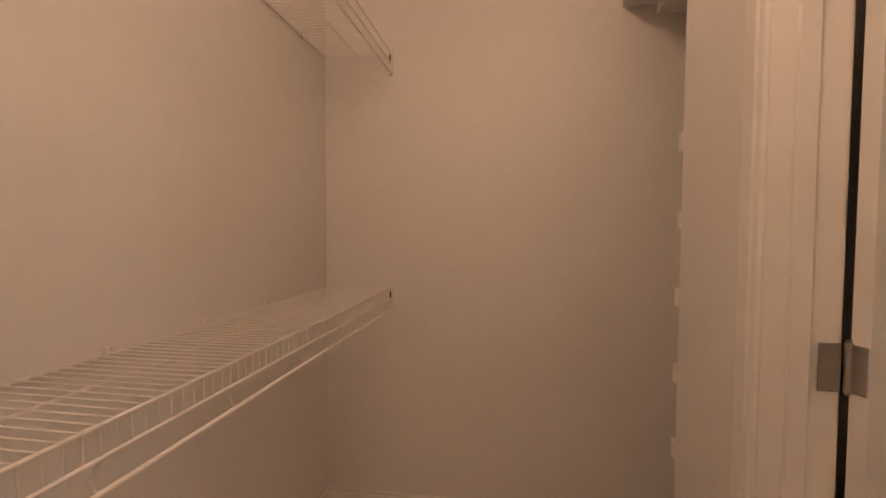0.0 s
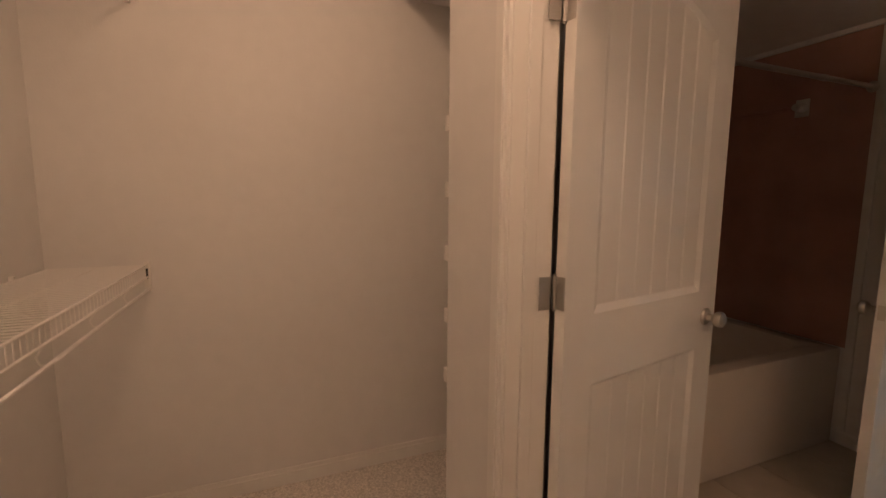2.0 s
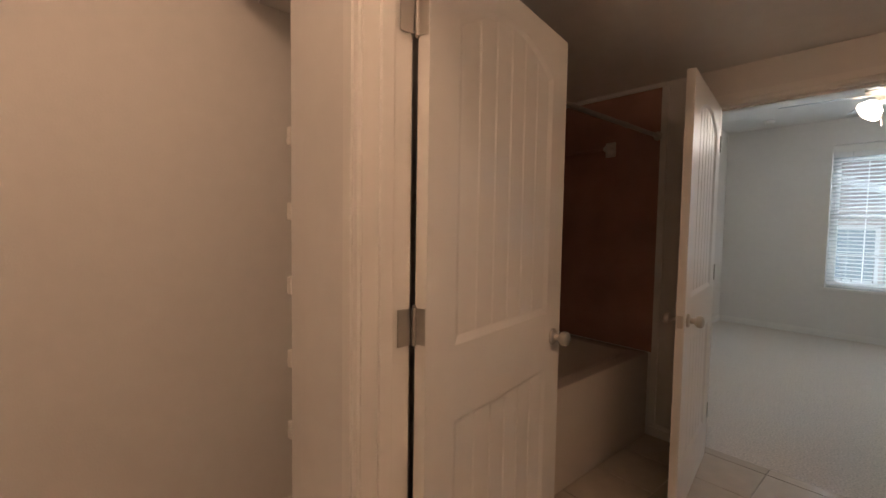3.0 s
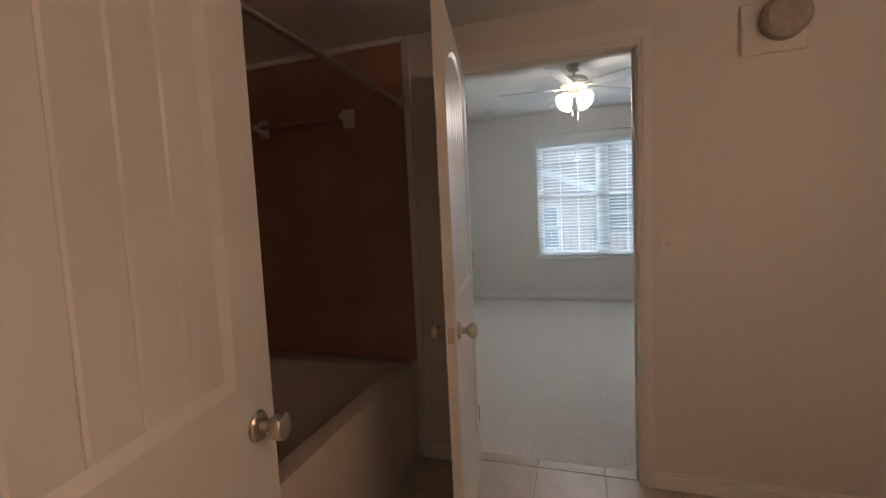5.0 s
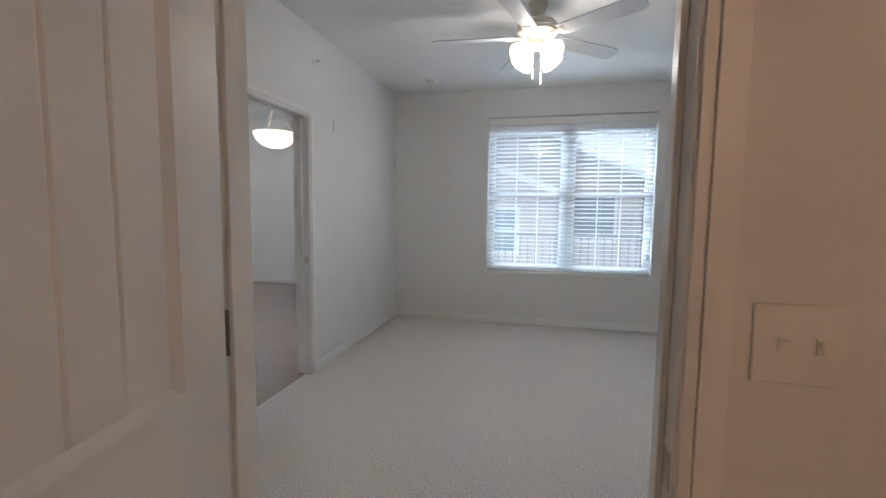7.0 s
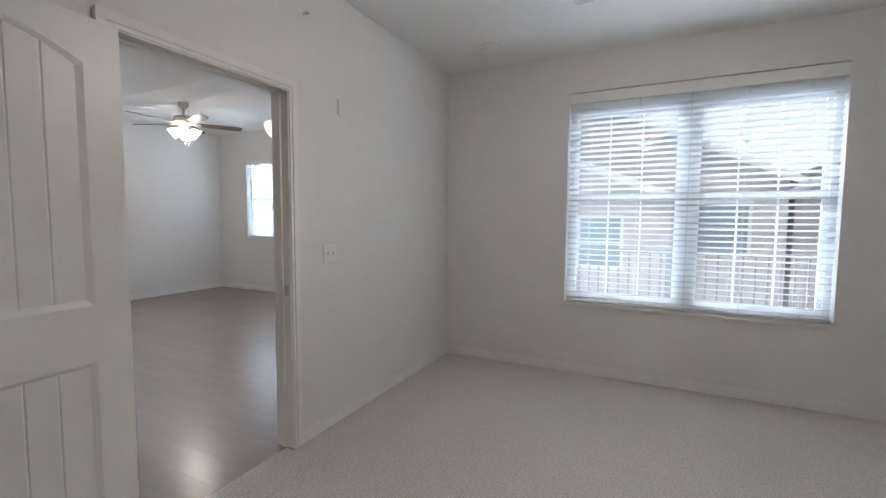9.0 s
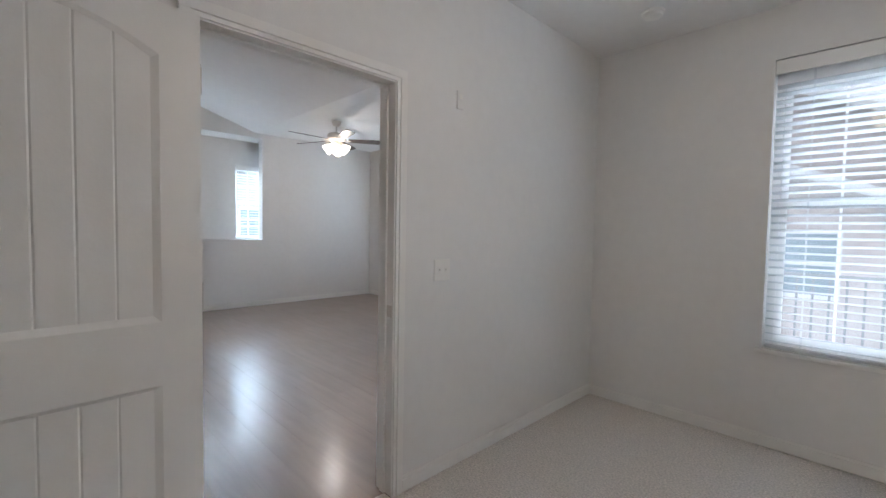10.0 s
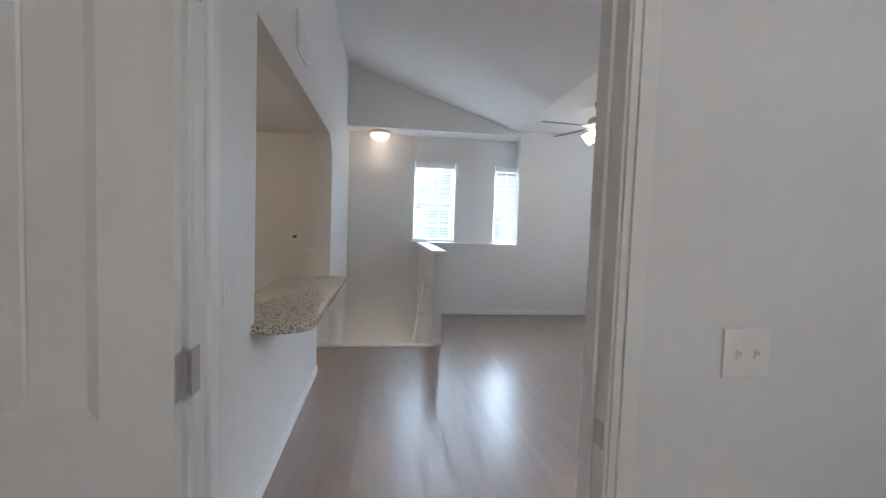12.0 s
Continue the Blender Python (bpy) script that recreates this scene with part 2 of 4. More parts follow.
slab("floor_closet_recess", CX0, CW - 0.06, -0.2, 0.815, -1.68, 0.004, M_CARPET, "beige cut-pile carpet in the closet recess", "carpet")

# bedroom
wall("wall_bath_bedroom", "x", 0, T, -0.2, BX1 + T, 0, BZ, [(BD0, BD1, 0, DH)], "cream painted wall between bathroom and bedroom")
wall("wall_bedroom_west", "y", -T, 0, T, BY1 + T, 0, 4.0, [(LD0, LD1, 0, DH)], "cream painted wall with the living room door")
wall("wall_bedroom_window", "x", BY1, BY1 + 0.16, 0, BX1, 0, BZ, [(WX0, WX1, WZ0, WZ1)], "cream painted wall with the wide window")
wall("wall_bedroom_east", "y", BX1, BX1 + T, T, BY1 + 0.16, 0, BZ, [], "plain cream painted bedroom wall")
slab("ceiling_bedroom", 0, T, BZ, BX1, BY1, BZ + 0.1, M_CEIL, "white painted bedroom ceiling", "ceiling")

# bathroom and closet
wall("wall_closet", "x", CW - 0.125, CW, 0.815, BATHX, 0, BZ, [(CD0, CD1, 0, DH)], "cream painted wall round the closet door")
wall("wall_bath_east", "y", BATHX, BATHX + T, CY0 - T, 0, 0, BZ, [], "plain cream painted bathroom wall")
slab("wall_tub_back", -0.32, -1.56, 0, -0.16, 0, BZ, M_WALL, "wall behind the bathtub", "wall")
slab("wall_tub_end", -0.16, -1.68, 0, 0.86, -1.56, BZ, M_WALL, "wall between bathtub and closet recess", "wall")
slab("wall_recess_east", 0.815, CW, 0, 0.86, -1.68, BZ, M_WALL, "short wall beside the closet recess", "wall")
slab("wall_closet_back", CX0 - T, CY0 - T, 0, CX0, -1.68, BZ, M_WALL, "cream painted closet back wall", "wall")
slab("wall_closet_shelf", CX0, CY0 - T, 0, BATHX, CY0, BZ, M_WALL, "cream painted closet wall with wire shelves", "wall")
slab("ceiling_closet", CX0, CY0, BZ - 0.02, BATHX, CW - 0.125, BZ + 0.08, M_CEIL, "white painted closet ceiling", "ceiling")
slab("ceiling_closet_recess", CX0, -2.35, 2.30, 0.815, -1.68, BZ - 0.02, M_WALL, "dropped soffit over the closet recess", "ceiling")
slab("ceiling_bath", -0.16, CW, CZ, BATHX, 0, CZ + 0.1, M_CEIL, "painted low bathroom ceiling", "ceiling")

# living room, kitchen and stairwell
wall("wall_living_north", "x", LY1, LY1 + 0.16, LX0 - 0.2, 0, 0, 3.4, [(-4.95, -3.70, 0.985, 2.395)], "white painted living room wall with a window")
wall("wall_living_west", "y", LX0 - 0.16, LX0, SY, LY1, 0, 4.0, [(SY, 3.97, 1.12, 2.82)], "white painted living room wall with a window niche")
wall("wall_stair_window", "y", NX - 0.16, NX, 1.1, 4.4, -2.8, 2.82, [(2.35, 3.03, 1.12, 2.405), (3.69, 4.18, 1.12, 2.40)],
     "white painted stairwell wall with two windows")
slab("wall_gable", LX0 - 0.16, 1.14, 2.82, LX0, SY, 4.0, M_WALL, "white painted gable wall over the stairwell", "wall")
slab("wall_niche_side", NX, 4.28, 0.9, LX0 - 0.16, 4.40, 2.82, M_WALL, "white painted side of the window niche", "wall")
slab("ceiling_stairwell", NX - 0.16, 1.10, 2.82, LX0 - 0.16, 4.40, 2.92, M_CEIL, "flat white ceiling over the stairwell", "ceiling")
slab("ledge_stair_window", NX, SY, 1.06, LX0 - 0.16, 4.28, 1.12, M_TRIM, "white painted ledge under the stair windows", "ledge")
slab("wall_stair_south", NX, KY - 0.14, -2.8, SX, KY, 4.0, M_WALL, "white painted wall beside the stairs", "wall")
wall("wall_kitchen", "x", KY - 0.13, KY, SX, -T, 0, 4.0, [(SX, -3.10, 0, 2.30), (-3.10, -1.18, 0.87, 2.30)],
     "white painted wall with the kitchen pass-through")
bm = bmesh.new()
AR = 0.32
arc = [(SX, 2.30)] + [(SX + AR - AR * math.sin(radians(9 * i)), 2.30 - AR + AR * math.cos(radians(9 * i))) for i in range(11)]
fa = [bm.verts.new((x, KY - 0.13, z)) for x, z in arc]
fb = [bm.verts.new((x, KY, z)) for x, z in arc]
bm.faces.new(fa)
bm.faces.new(fb[::-1])
for i in range(len(arc)):
    j = (i + 1) % len(arc)
    bm.faces.new((fa[i], fa[j], fb[j], fb[i]))
structure("wall_kitchen_arch", bm, M_WALL, "rounded corner of the kitchen opening", "wall")
slab("wall_kitchen_west", -4.75, -2.1, 0, -4.63, KY - 0.14, 2.5, M_WALL, "cream painted kitchen wall", "wall")
slab("wall_kitchen_south", -4.75, -2.12, 0, -T, -2.0, 2.5, M_WALL, "cream painted kitchen wall", "wall")
slab("wall_kitchen_east", -0.44, -2.0, 0, -0.34, KY - 0.13, 2.5, M_WALL, "cream painted kitchen wall", "wall")
slab("floor_kitchen_hall", -4.63, -2.0, -0.2, SX, KY - 0.14, -0.004, M_TILE, "beige tiled kitchen floor", "floor")
slab("ceiling_kitchen", -4.75, -2.1, 2.44, -T, KY - 0.13, 2.54, M_CEIL, "flat painted kitchen ceiling", "ceiling")
slab("floor_stair_foot", NX, KY, -1.8, SX, SY, -1.668, M_CARPET, "carpeted landing below the stairs", "floor")
slab("wall_stair_landing", SX, KY, -2.8, SX + 0.1, SY, -0.2, M_WALL, "wall under the landing", "wall")
slab("wall_stair_north", NX, SY - 0.11, -2.8, SX, SY, -0.03, M_WALL, "wall under the half wall", "wall")

bm = bmesh.new()
prof = [(LY1 + 0.16, 2.90), (3.85, 2.90), (1.0, 3.81), (1.0, 3.95), (3.85, 3.05), (LY1 + 0.16, 3.05)]
ends = [[bm.verts.new((x, y, z)) for y, z in prof] for x in (LX0, -T)]
n = len(prof)
for i in range(n):
    bm.faces.new((ends[0][i], ends[0][(i + 1) % n], ends[1][(i + 1) % n], ends[1][i]))
bm.faces.new(ends[0])
bm.faces.new(ends[1][::-1])
structure("ceiling_living", bm, M_CEIL, "white vaulted living room ceiling", "ceiling")

# half wall with its cap beside the stairs
hw = thing("half_wall", "white painted half wall with a wooden cap beside the stairs", "half wall", kind="structure")
part("wall_body", box(bmesh.new(), NX, SY - 0.11, -0.03, SX, SY, 1.06), M_WALL, hw)
part("cap", box(bmesh.new(), NX, SY - 0.145, 1.06, SX + 0.03, SY + 0.035, 1.10, 0.006), M_TRIM, hw, "white painted cap")


# ---------------------------------------------------------------- baseboards and casings
def baseboard(name, x0, y0, x1, y1, side, h=0.085, t=0.012):
    """Along a wall from (x0, y0) to (x1, y1); side: +1 or -1, the way it stands off the wall."""
    bm = bmesh.new()
    if abs(x1 - x0) > abs(y1 - y0):
        lo, hi = sorted((y0, y0 + side * t))
        lo2, hi2 = sorted((y0, y0 + side * t * 0.6))
        box(bm, x0, lo, 0.004, x1, hi, h - 0.02, 0.002)
        box(bm, x0, lo2, h - 0.02, x1, hi2, h, 0.002)
    else:
        lo, hi = sorted((x0, x0 + side * t))
        lo2, hi2 = sorted((x0, x0 + side * t * 0.6))
        box(bm, lo, y0, 0.004, hi, y1, h - 0.02, 0.002)
        box(bm, lo2, y0, h - 0.02, hi2, y1, h, 0.002)
    return structure(name, bm, M_TRIM, "white painted wooden baseboard", "baseboard")


CS = 0.06   # casing width
baseboard("baseboard_bedroom_west_a", 0, T, 0, LD0 - CS, 1)
baseboard("baseboard_bedroom_west_b", 0, LD1 + CS, 0, BY1, 1)
baseboard("baseboard_bedroom_north", 0.012, BY1, BX1, BY1, -1)
baseboard("baseboard_bedroom_east", BX1, T, BX1, BY1 - 0.012, -1)
baseboard("baseboard_bedroom_south_a", 0.012, T, BD0 - CS, T, 1)
baseboard("baseboard_bedroom_south_b", BD1 + CS, T, BX1 - 0.012, T, 1)
baseboard("baseboard_closet_back", CX0, CY0, CX0, -1.68, 1)
baseboard("baseboard_closet_shelf", CX0 + 0.012, CY0, BATHX, CY0, 1)
baseboard("baseboard_closet_door", 0.815, CW - 0.125, CD0 - CS, CW - 0.125, -1)
baseboard("baseboard_bath_north", BD1 + CS, 0, BATHX, 0, -1)
baseboard("baseboard_bath_pier", 0.89, 0, BD0 - CS, 0, -1)
baseboard("baseboard_living_west", LX0, SY, LX0, LY1, 1)
baseboard("baseboard_living_north", LX0 + 0.012, LY1, -T, LY1, -1)
baseboard("baseboard_living_kitchen", -3.10, KY, -T - 0.012, KY, 1)
baseboard("baseboard_living_east_a", -T, LD1 + CS, -T, LY1 - 0.012, -1)
baseboard("baseboard_half_wall_end", SX, SY - 0.11, SX, SY, 1)
baseboard("baseboard_half_wall", LX0 + 0.012, SY, SX, SY, 1)
baseboard("baseboard_stair_column", SX, KY - 0.14, SX, KY, 1)


def casing(name, axis, face, side, a0, a1, h):
    """Door trim round an opening a0..a1, on a wall face; side: the way it stands off."""
    bm = bmesh.new()

    def put(u0, u1, w0, w1, t):
        lo, hi = sorted((face, face + side * t))
        if axis == "x":
            box(bm, u0, lo, w0, u1, hi, w1, 0.001)
        else:
            box(bm, lo, u0, w0, hi, u1, w1, 0.001)

    g = 0.004
    for k0, k1, t in ((g, 0.022, 0.011), (0.0222, CS, 0.017)):
        put(a0 - k1 + g, a0 - k0 + g, 0.004, h + k0 - g, t)
        put(a1 + k0 - g, a1 + k1 - g, 0.004, h + k0 - g, t)
        put(a0 - k1 + g, a1 + k1 - g, h + k0 - g, h + k1 - g, t)
    return structure(name, bm, M_TRIM, "white painted moulded door casing", "trim")


def jamb(name, axis, lo, hi, a0, a1, h, stop):
    """Lining of a door opening with its stop."""
    bm = bmesh.new()
    t = 0.006
    for u0, u1, w0, w1 in ((a0, a0 + t, 0.004, h), (a1 - t, a1, 0.004, h), (a0 + t, a1 - t, h - t, h)):
        if axis == "x":
            box(bm, u0, lo, w0, u1, hi, w1)
        else:
            box(bm, lo, u0, w0, hi, u1, w1)
    s0, s1 = stop
    t2 = t + 0.011
    for u0, u1, w0, w1 in ((a0 + t, a0 + t2, 0.004, h - t2), (a1 - t2, a1 - t, 0.004, h - t2), (a0 + t, a1 - t, h - t2, h - t)):
        if axis == "x":
            box(bm, u0, s0, w0, u1, s1, w1, 0.002)
        else:
            box(bm, s0, u0, w0, s1, u1, w1, 0.002)
    return structure(name, bm, M_TRIM, "white painted door jamb with stop", "trim")


casing("trim_bath_door_a", "x", 0, -1, BD0, BD1, DH)
casing("trim_bath_door_b", "x", T, 1, BD0, BD1, DH)
jamb("trim_bath_jamb", "x", -0.002, T + 0.002, BD0, BD1, DH, (0.045, 0.08))
casing("trim_living_door_a", "y", 0, 1, LD0, LD1, DH)
casing("trim_living_door_b", "y", -T, -1, LD0, LD1, DH)
jamb("trim_living_jamb", "y", -T - 0.002, 0.002, LD0, LD1, DH, (-0.085, -0.05))
casing("trim_closet_door_a", "x", CW - 0.125, -1, CD0, CD1, DH)
casing("trim_closet_door_b", "x", CW, 1, CD0, CD1, DH)
jamb("trim_closet_jamb", "x", CW - 0.127, CW + 0.002, CD0, CD1, DH, (CW - 0.085, CW - 0.05))


# ---------------------------------------------------------------- doors
def panel_door(name, w, h, label):
    """Two-panel plank door with an eyebrow arch; hinge line at the origin, the leaf along +x, its thickness along +y."""
    root = thing(name, label, "door", kind="structure")
    th, rec, stile = 0.035, 0.008, 0.118
    x0, x1 = stile, w - stile
    bm = bmesh.new()

    def arch(x):
        u = (x - (x0 + x1) / 2) / ((x1 - x0) / 2)
        return 0.085 * (1 - u * u)

    def sheet(y, sgn):
        def quad(*pts):
            bm.faces.new([bm.verts.new((px, y + sgn * d, pz)) for px, pz, d in pts])
        zb = 0.012
        lows = ((0.235, 0.826, False), (1.032, 1.874, True))
        quad((0, zb, 0), (x0, zb, 0), (x0, h, 0), (0, h, 0))
        quad((x1, zb, 0), (w, zb, 0), (w, h, 0), (x1, h, 0))
        quad((x0, zb, 0), (x1, zb, 0), (x1, lows[0][0], 0), (x0, lows[0][0], 0))
        quad((x0, lows[0][1], 0), (x1, lows[0][1], 0), (x1, lows[1][0], 0), (x0, lows[1][0], 0))
        nseg = 12
        xs = [x0 + (x1 - x0) * i / nseg for i in range(nseg + 1)]
        for a, b in zip(xs, xs[1:]):
            quad((a, 1.874 + arch(a), 0), (b, 1.874 + arch(b), 0), (b, h, 0), (a, h, 0))
        s = 0.022
        for z0, z1, arched in lows:
            top = (lambda x: z1 + arch(x)) if arched else (lambda x: z1)
            # sloped moulding round the panel
            quad((x0, z0, 0), (x1, z0, 0), (x1 - s, z0 + s, rec), (x0 + s, z0 + s, rec))
            quad((x0, z0, 0), (x0 + s, z0 + s, rec), (x0 + s, top(x0) - s * 0.6, rec), (x0, top(x0), 0))
            quad((x1, z0, 0), (x1, top(x1), 0), (x1 - s, top(x1) - s * 0.6, rec), (x1 - s, z0 + s, rec))
            ins = [x0 + s + (x1 - x0 - 2 * s) * i / nseg for i in range(nseg + 1)]
            for i in range(nseg):
                quad((xs[i], top(xs[i]), 0), (ins[i], top(xs[i]) - s * 0.6, rec), (ins[i + 1], top(xs[i + 1]) - s * 0.6, rec), (xs[i + 1], top(xs[i + 1]), 0))
            # planks with grooves between
            k, gv = 6, 0.005
            pw = (x1 - x0 - 2 * s) / k

            def tp(x):
                return top(x0 + (x - x0 - s) * (x1 - x0) / (x1 - x0 - 2 * s)) - s * 0.6
            for i in range(k):
                a = x0 + s + i * pw + (gv if i else 0)
                b = x0 + s + (i + 1) * pw - (gv if i < k - 1 else 0)
                for f in range(2):
                    p, q = a + (b - a) * f / 2, a + (b - a) * (f + 1) / 2
                    quad((p, z0 + s, rec), (q, z0 + s, rec), (q, tp(q), rec), (p, tp(p), rec))
                if i < k - 1:
                    c = x0 + s + (i + 1) * pw
                    quad((b, z0 + s, rec), (c, z0 + s, rec + 0.003), (c, tp(c), rec + 0.003), (b, tp(b), rec))
                    quad((c, z0 + s, rec + 0.003), (c + gv, z0 + s, rec), (c + gv, tp(c + gv), rec), (c, tp(c), rec + 0.003))

    sheet(0, 1)
    sheet(th, -1)
    for (ax, az), (bx, bz) in (((0, 0.012), (w, 0.012)), ((w, 0.012), (w, h)), ((w, h), (0, h)), ((0, h), (0, 0.012))):
        bm.faces.new([bm.verts.new(c) for c in ((ax, 0, az), (bx, 0, bz), (bx, th, bz), (ax, th, az))])
    bmesh.ops.remove_doubles(bm, verts=bm.verts, dist=1e-5)
    part("leaf", bm, M_DOOR, root)
    for side in (-1, 1):
        base = Matrix.Translation((w - 0.065, th if side > 0 else 0, 0.935)) @ Matrix.Rotation(-side * math.pi / 2, 4, "X")
        knob = part("door_knob", lathe(bmesh.new(), [(0.0305, 0), (0.0315, 0.004), (0.027, 0.009), (0.013, 0.012), (0.0115, 0.026),
                    (0.017, 0.032), (0.0255, 0.040), (0.0275, 0.050), (0.025, 0.060), (0.016, 0.066), (0.001, 0.0675)], 28, base),
                    M_NICKEL, root, "polished nickel door knob", smooth=True)
    part("latch_plate", box(bmesh.new(), w - 0.001, 0.006, 0.907, w + 0.0015, th - 0.006, 0.963, 0.001), M_NICKEL, root, "nickel latch plate")
    return root


def hinge_set(root, w_leaf, side_y, jamb_dir):
    """Three butt hinges on the hinge line of a door: leaf plate on the door edge, knuckle, jamb plate."""
    for z in (0.28, 1.10, 1.835):
        bm = bmesh.new()
        tube(bm, (-0.004, side_y, z - 0.046), (-0.004, side_y, z + 0.046), 0.0065, seg=12)
        for dz in (-0.05, 0.048):
            tube(bm, (-0.004, side_y, z + dz), (-0.004, side_y, z + dz + 0.003), 0.0045, seg=10)
        h = part("hinge", bm, M_STEEL, root, "satin steel butt hinge", smooth=True)
        y0, y1 = sorted((side_y, side_y + (0.033 if side_y < 0.01 else -0.033)))
        part("hinge_plate", box(bmesh.new(), -0.0025, y0, z - 0.045, -0.0005, y1, z + 0.045, 0.0008), M_STEEL, h)
        jx, jy = jamb_dir
        c = Vector((-0.0145, side_y, z))
        d = Vector((jx, jy, 0)).normalized()
        nrm = Vector((-d.y, d.x, 0)) * 0.001
        bm = bmesh.new()
        vs = []
        for s2 in (-1, 1):
            for u, zz in ((0.004, -0.045), (0.040, -0.045), (0.040, 0.045), (0.004, 0.045)):
                vs.append(bm.verts.new(c + d * u + nrm * s2 + Vector((0, 0, zz))))
        for f in ((0, 1, 2, 3), (7, 6, 5, 4), (0, 4, 5, 1), (1, 5, 6, 2), (2, 6, 7, 3), (3, 7, 4, 0)):
            bm.faces.new([vs[i] for i in f])
        part("hinge_plate", bm, M_STEEL, h)


# closet door, swung out into the bathroom
a = 100.8
door_closet = panel_door("door_1", 0.80, 2.035, "white two-panel plank closet door standing open into the bathroom")
hinge_set(door_closet, 0.81, 0.035, (-math.sin(radians(a)) + 0.0, -math.cos(radians(a)) - 0.0))
door_closet.matrix_basis = pose(CD0 + 0.013, CW + 0.018, 0, 0, 0, a) @ Matrix.Translation((0, -0.035, 0))
# bathroom door, swung into the bathroom
door_bath = panel_door("door_2", 0.80, 2.035, "white two-panel plank bathroom door standing open")
door_bath.matrix_basis = pose(BD0 + 0.006, -0.012, 0, 0, 0, -80.5)
hinge_set(door_bath, 0.80, 0.0, (0.14, 0.99))
# living room door, folded back against the bedroom wall
door_living = panel_door("door_3", 0.83, 2.035, "white two-panel plank door folded back against the bedroom wall")
door_living.matrix_basis = pose(0.022, LD0 - 0.006, 0, 0, 0, -87.5)
hinge_set(door_living, 0.83, 0.0, (-0.04, -1))

# strike plates
for nm, bmk in (("strike_plate", box(bmesh.new(), BD1 - 0.0085, 0.008, 0.905, BD1 - 0.0055, 0.042, 0.965, 0.001)),
                ("strike_plate", box(bmesh.new(), -0.046, LD1 - 0.0085, 0.905, -0.008, LD1 - 0.0055, 0.965, 0.001))):
    tagged(to_object(nm, bmk, M_NICKEL), "nickel strike plate let into the door jamb", "strike plate")


# ---------------------------------------------------------------- windows and blinds
def window(name, axis, a0, a1, z0, z1, face, depth, units, label, cols=3, rows=2, out=1, fr=0.045, head=0.045):
    """Double-hung vinyl window in an opening along an axis. face: the room face of the wall; out: the way outdoors."""
    root = thing(name, label, "window", kind="structure")

    def put(bm, u0, u1, d0, d1, w0, w1, bev=0.0):
        e0, e1 = sorted((face + out * d0, face + out * d1))
        if axis == "x":
            box(bm, u0, e0, w0, u1, e1, w1, bev)
        else:
            box(bm, e0, u0, w0, e1, u1, w1, bev)
        return bm

    fd0, fd1 = depth - 0.075, depth - 0.005
    wu = (a1 - a0) / units
    bm = bmesh.new()
    put(bm, a0, a1, fd0, fd1, z1 - head, z1)
    put(bm, a0, a1, fd0, fd1, z0, z0 + fr)
    put(bm, a0, a0 + fr, fd0, fd1, z0 + fr, z1 - head)
    put(bm, a1 - fr, a1, fd0, fd1, z0 + fr, z1 - head)
    for k in range(1, units):
        put(bm, a0 + k * wu - 0.05, a0 + k * wu + 0.05, fd0, fd1, z0 + fr, z1 - head)
    part("window_frame", bm, M_VINYL, root)
    zm = (z0 + z1) / 2 + 0.01
    for k in range(units):
        u0 = a0 + k * wu + (0.05 if k else fr)
        u1 = a0 + (k + 1) * wu - (0.05 if k < units - 1 else fr)
        for w0, w1, dd in ((z0 + fr, zm + 0.02, 0.0), (zm - 0.02, z1 - head, 0.025)):
            bm = bmesh.new()
            d0, d1 = fd0 + 0.008 + dd, fd0 + 0.03 + dd
            put(bm, u0, u1, d0, d1, w0, w0 + 0.04)
            put(bm, u0, u1, d0, d1, w1 - 0.04, w1)
            put(bm, u0, u0 + 0.035, d0, d1, w0 + 0.04, w1 - 0.04)
            put(bm, u1 - 0.035, u1, d0, d1, w0 + 0.04, w1 - 0.04)
            sash = part("sash", bm, M_VINYL, root)
            bm = bmesh.new()
            for c in range(1, cols):
                x = u0 + 0.035 + (u1 - u0 - 0.07) * c / cols
                put(bm, x - 0.006, x + 0.006, d0 + 0.004, d1 - 0.006, w0 + 0.04, w1 - 0.04)
            for r in range(1, rows):
                z = w0 + 0.04 + (w1 - w0 - 0.08) * r / rows
                put(bm, u0 + 0.035, u1 - 0.035, d0 + 0.0045, d1 - 0.0065, z - 0.009, z + 0.009)
            part("muntin", bm, M_VINYL, sash)
            pane = part("pane", put(bmesh.new(), u0 + 0.033, u1 - 0.033, d0 + 0.009, d0 + 0.013, w0 + 0.038, w1 - 0.038), M_GLASS, sash)
            pane.visible_shadow = False
    # painted returns and projecting sill
    bm = bmesh.new()
    put(bm, a0 - 0.035, a1 + 0.035, -0.022, fd0, z0 - 0.022, z0 + 0.003, 0.004)
    part("window_sill", bm, M_TRIM, root, "white painted sill")
    return root


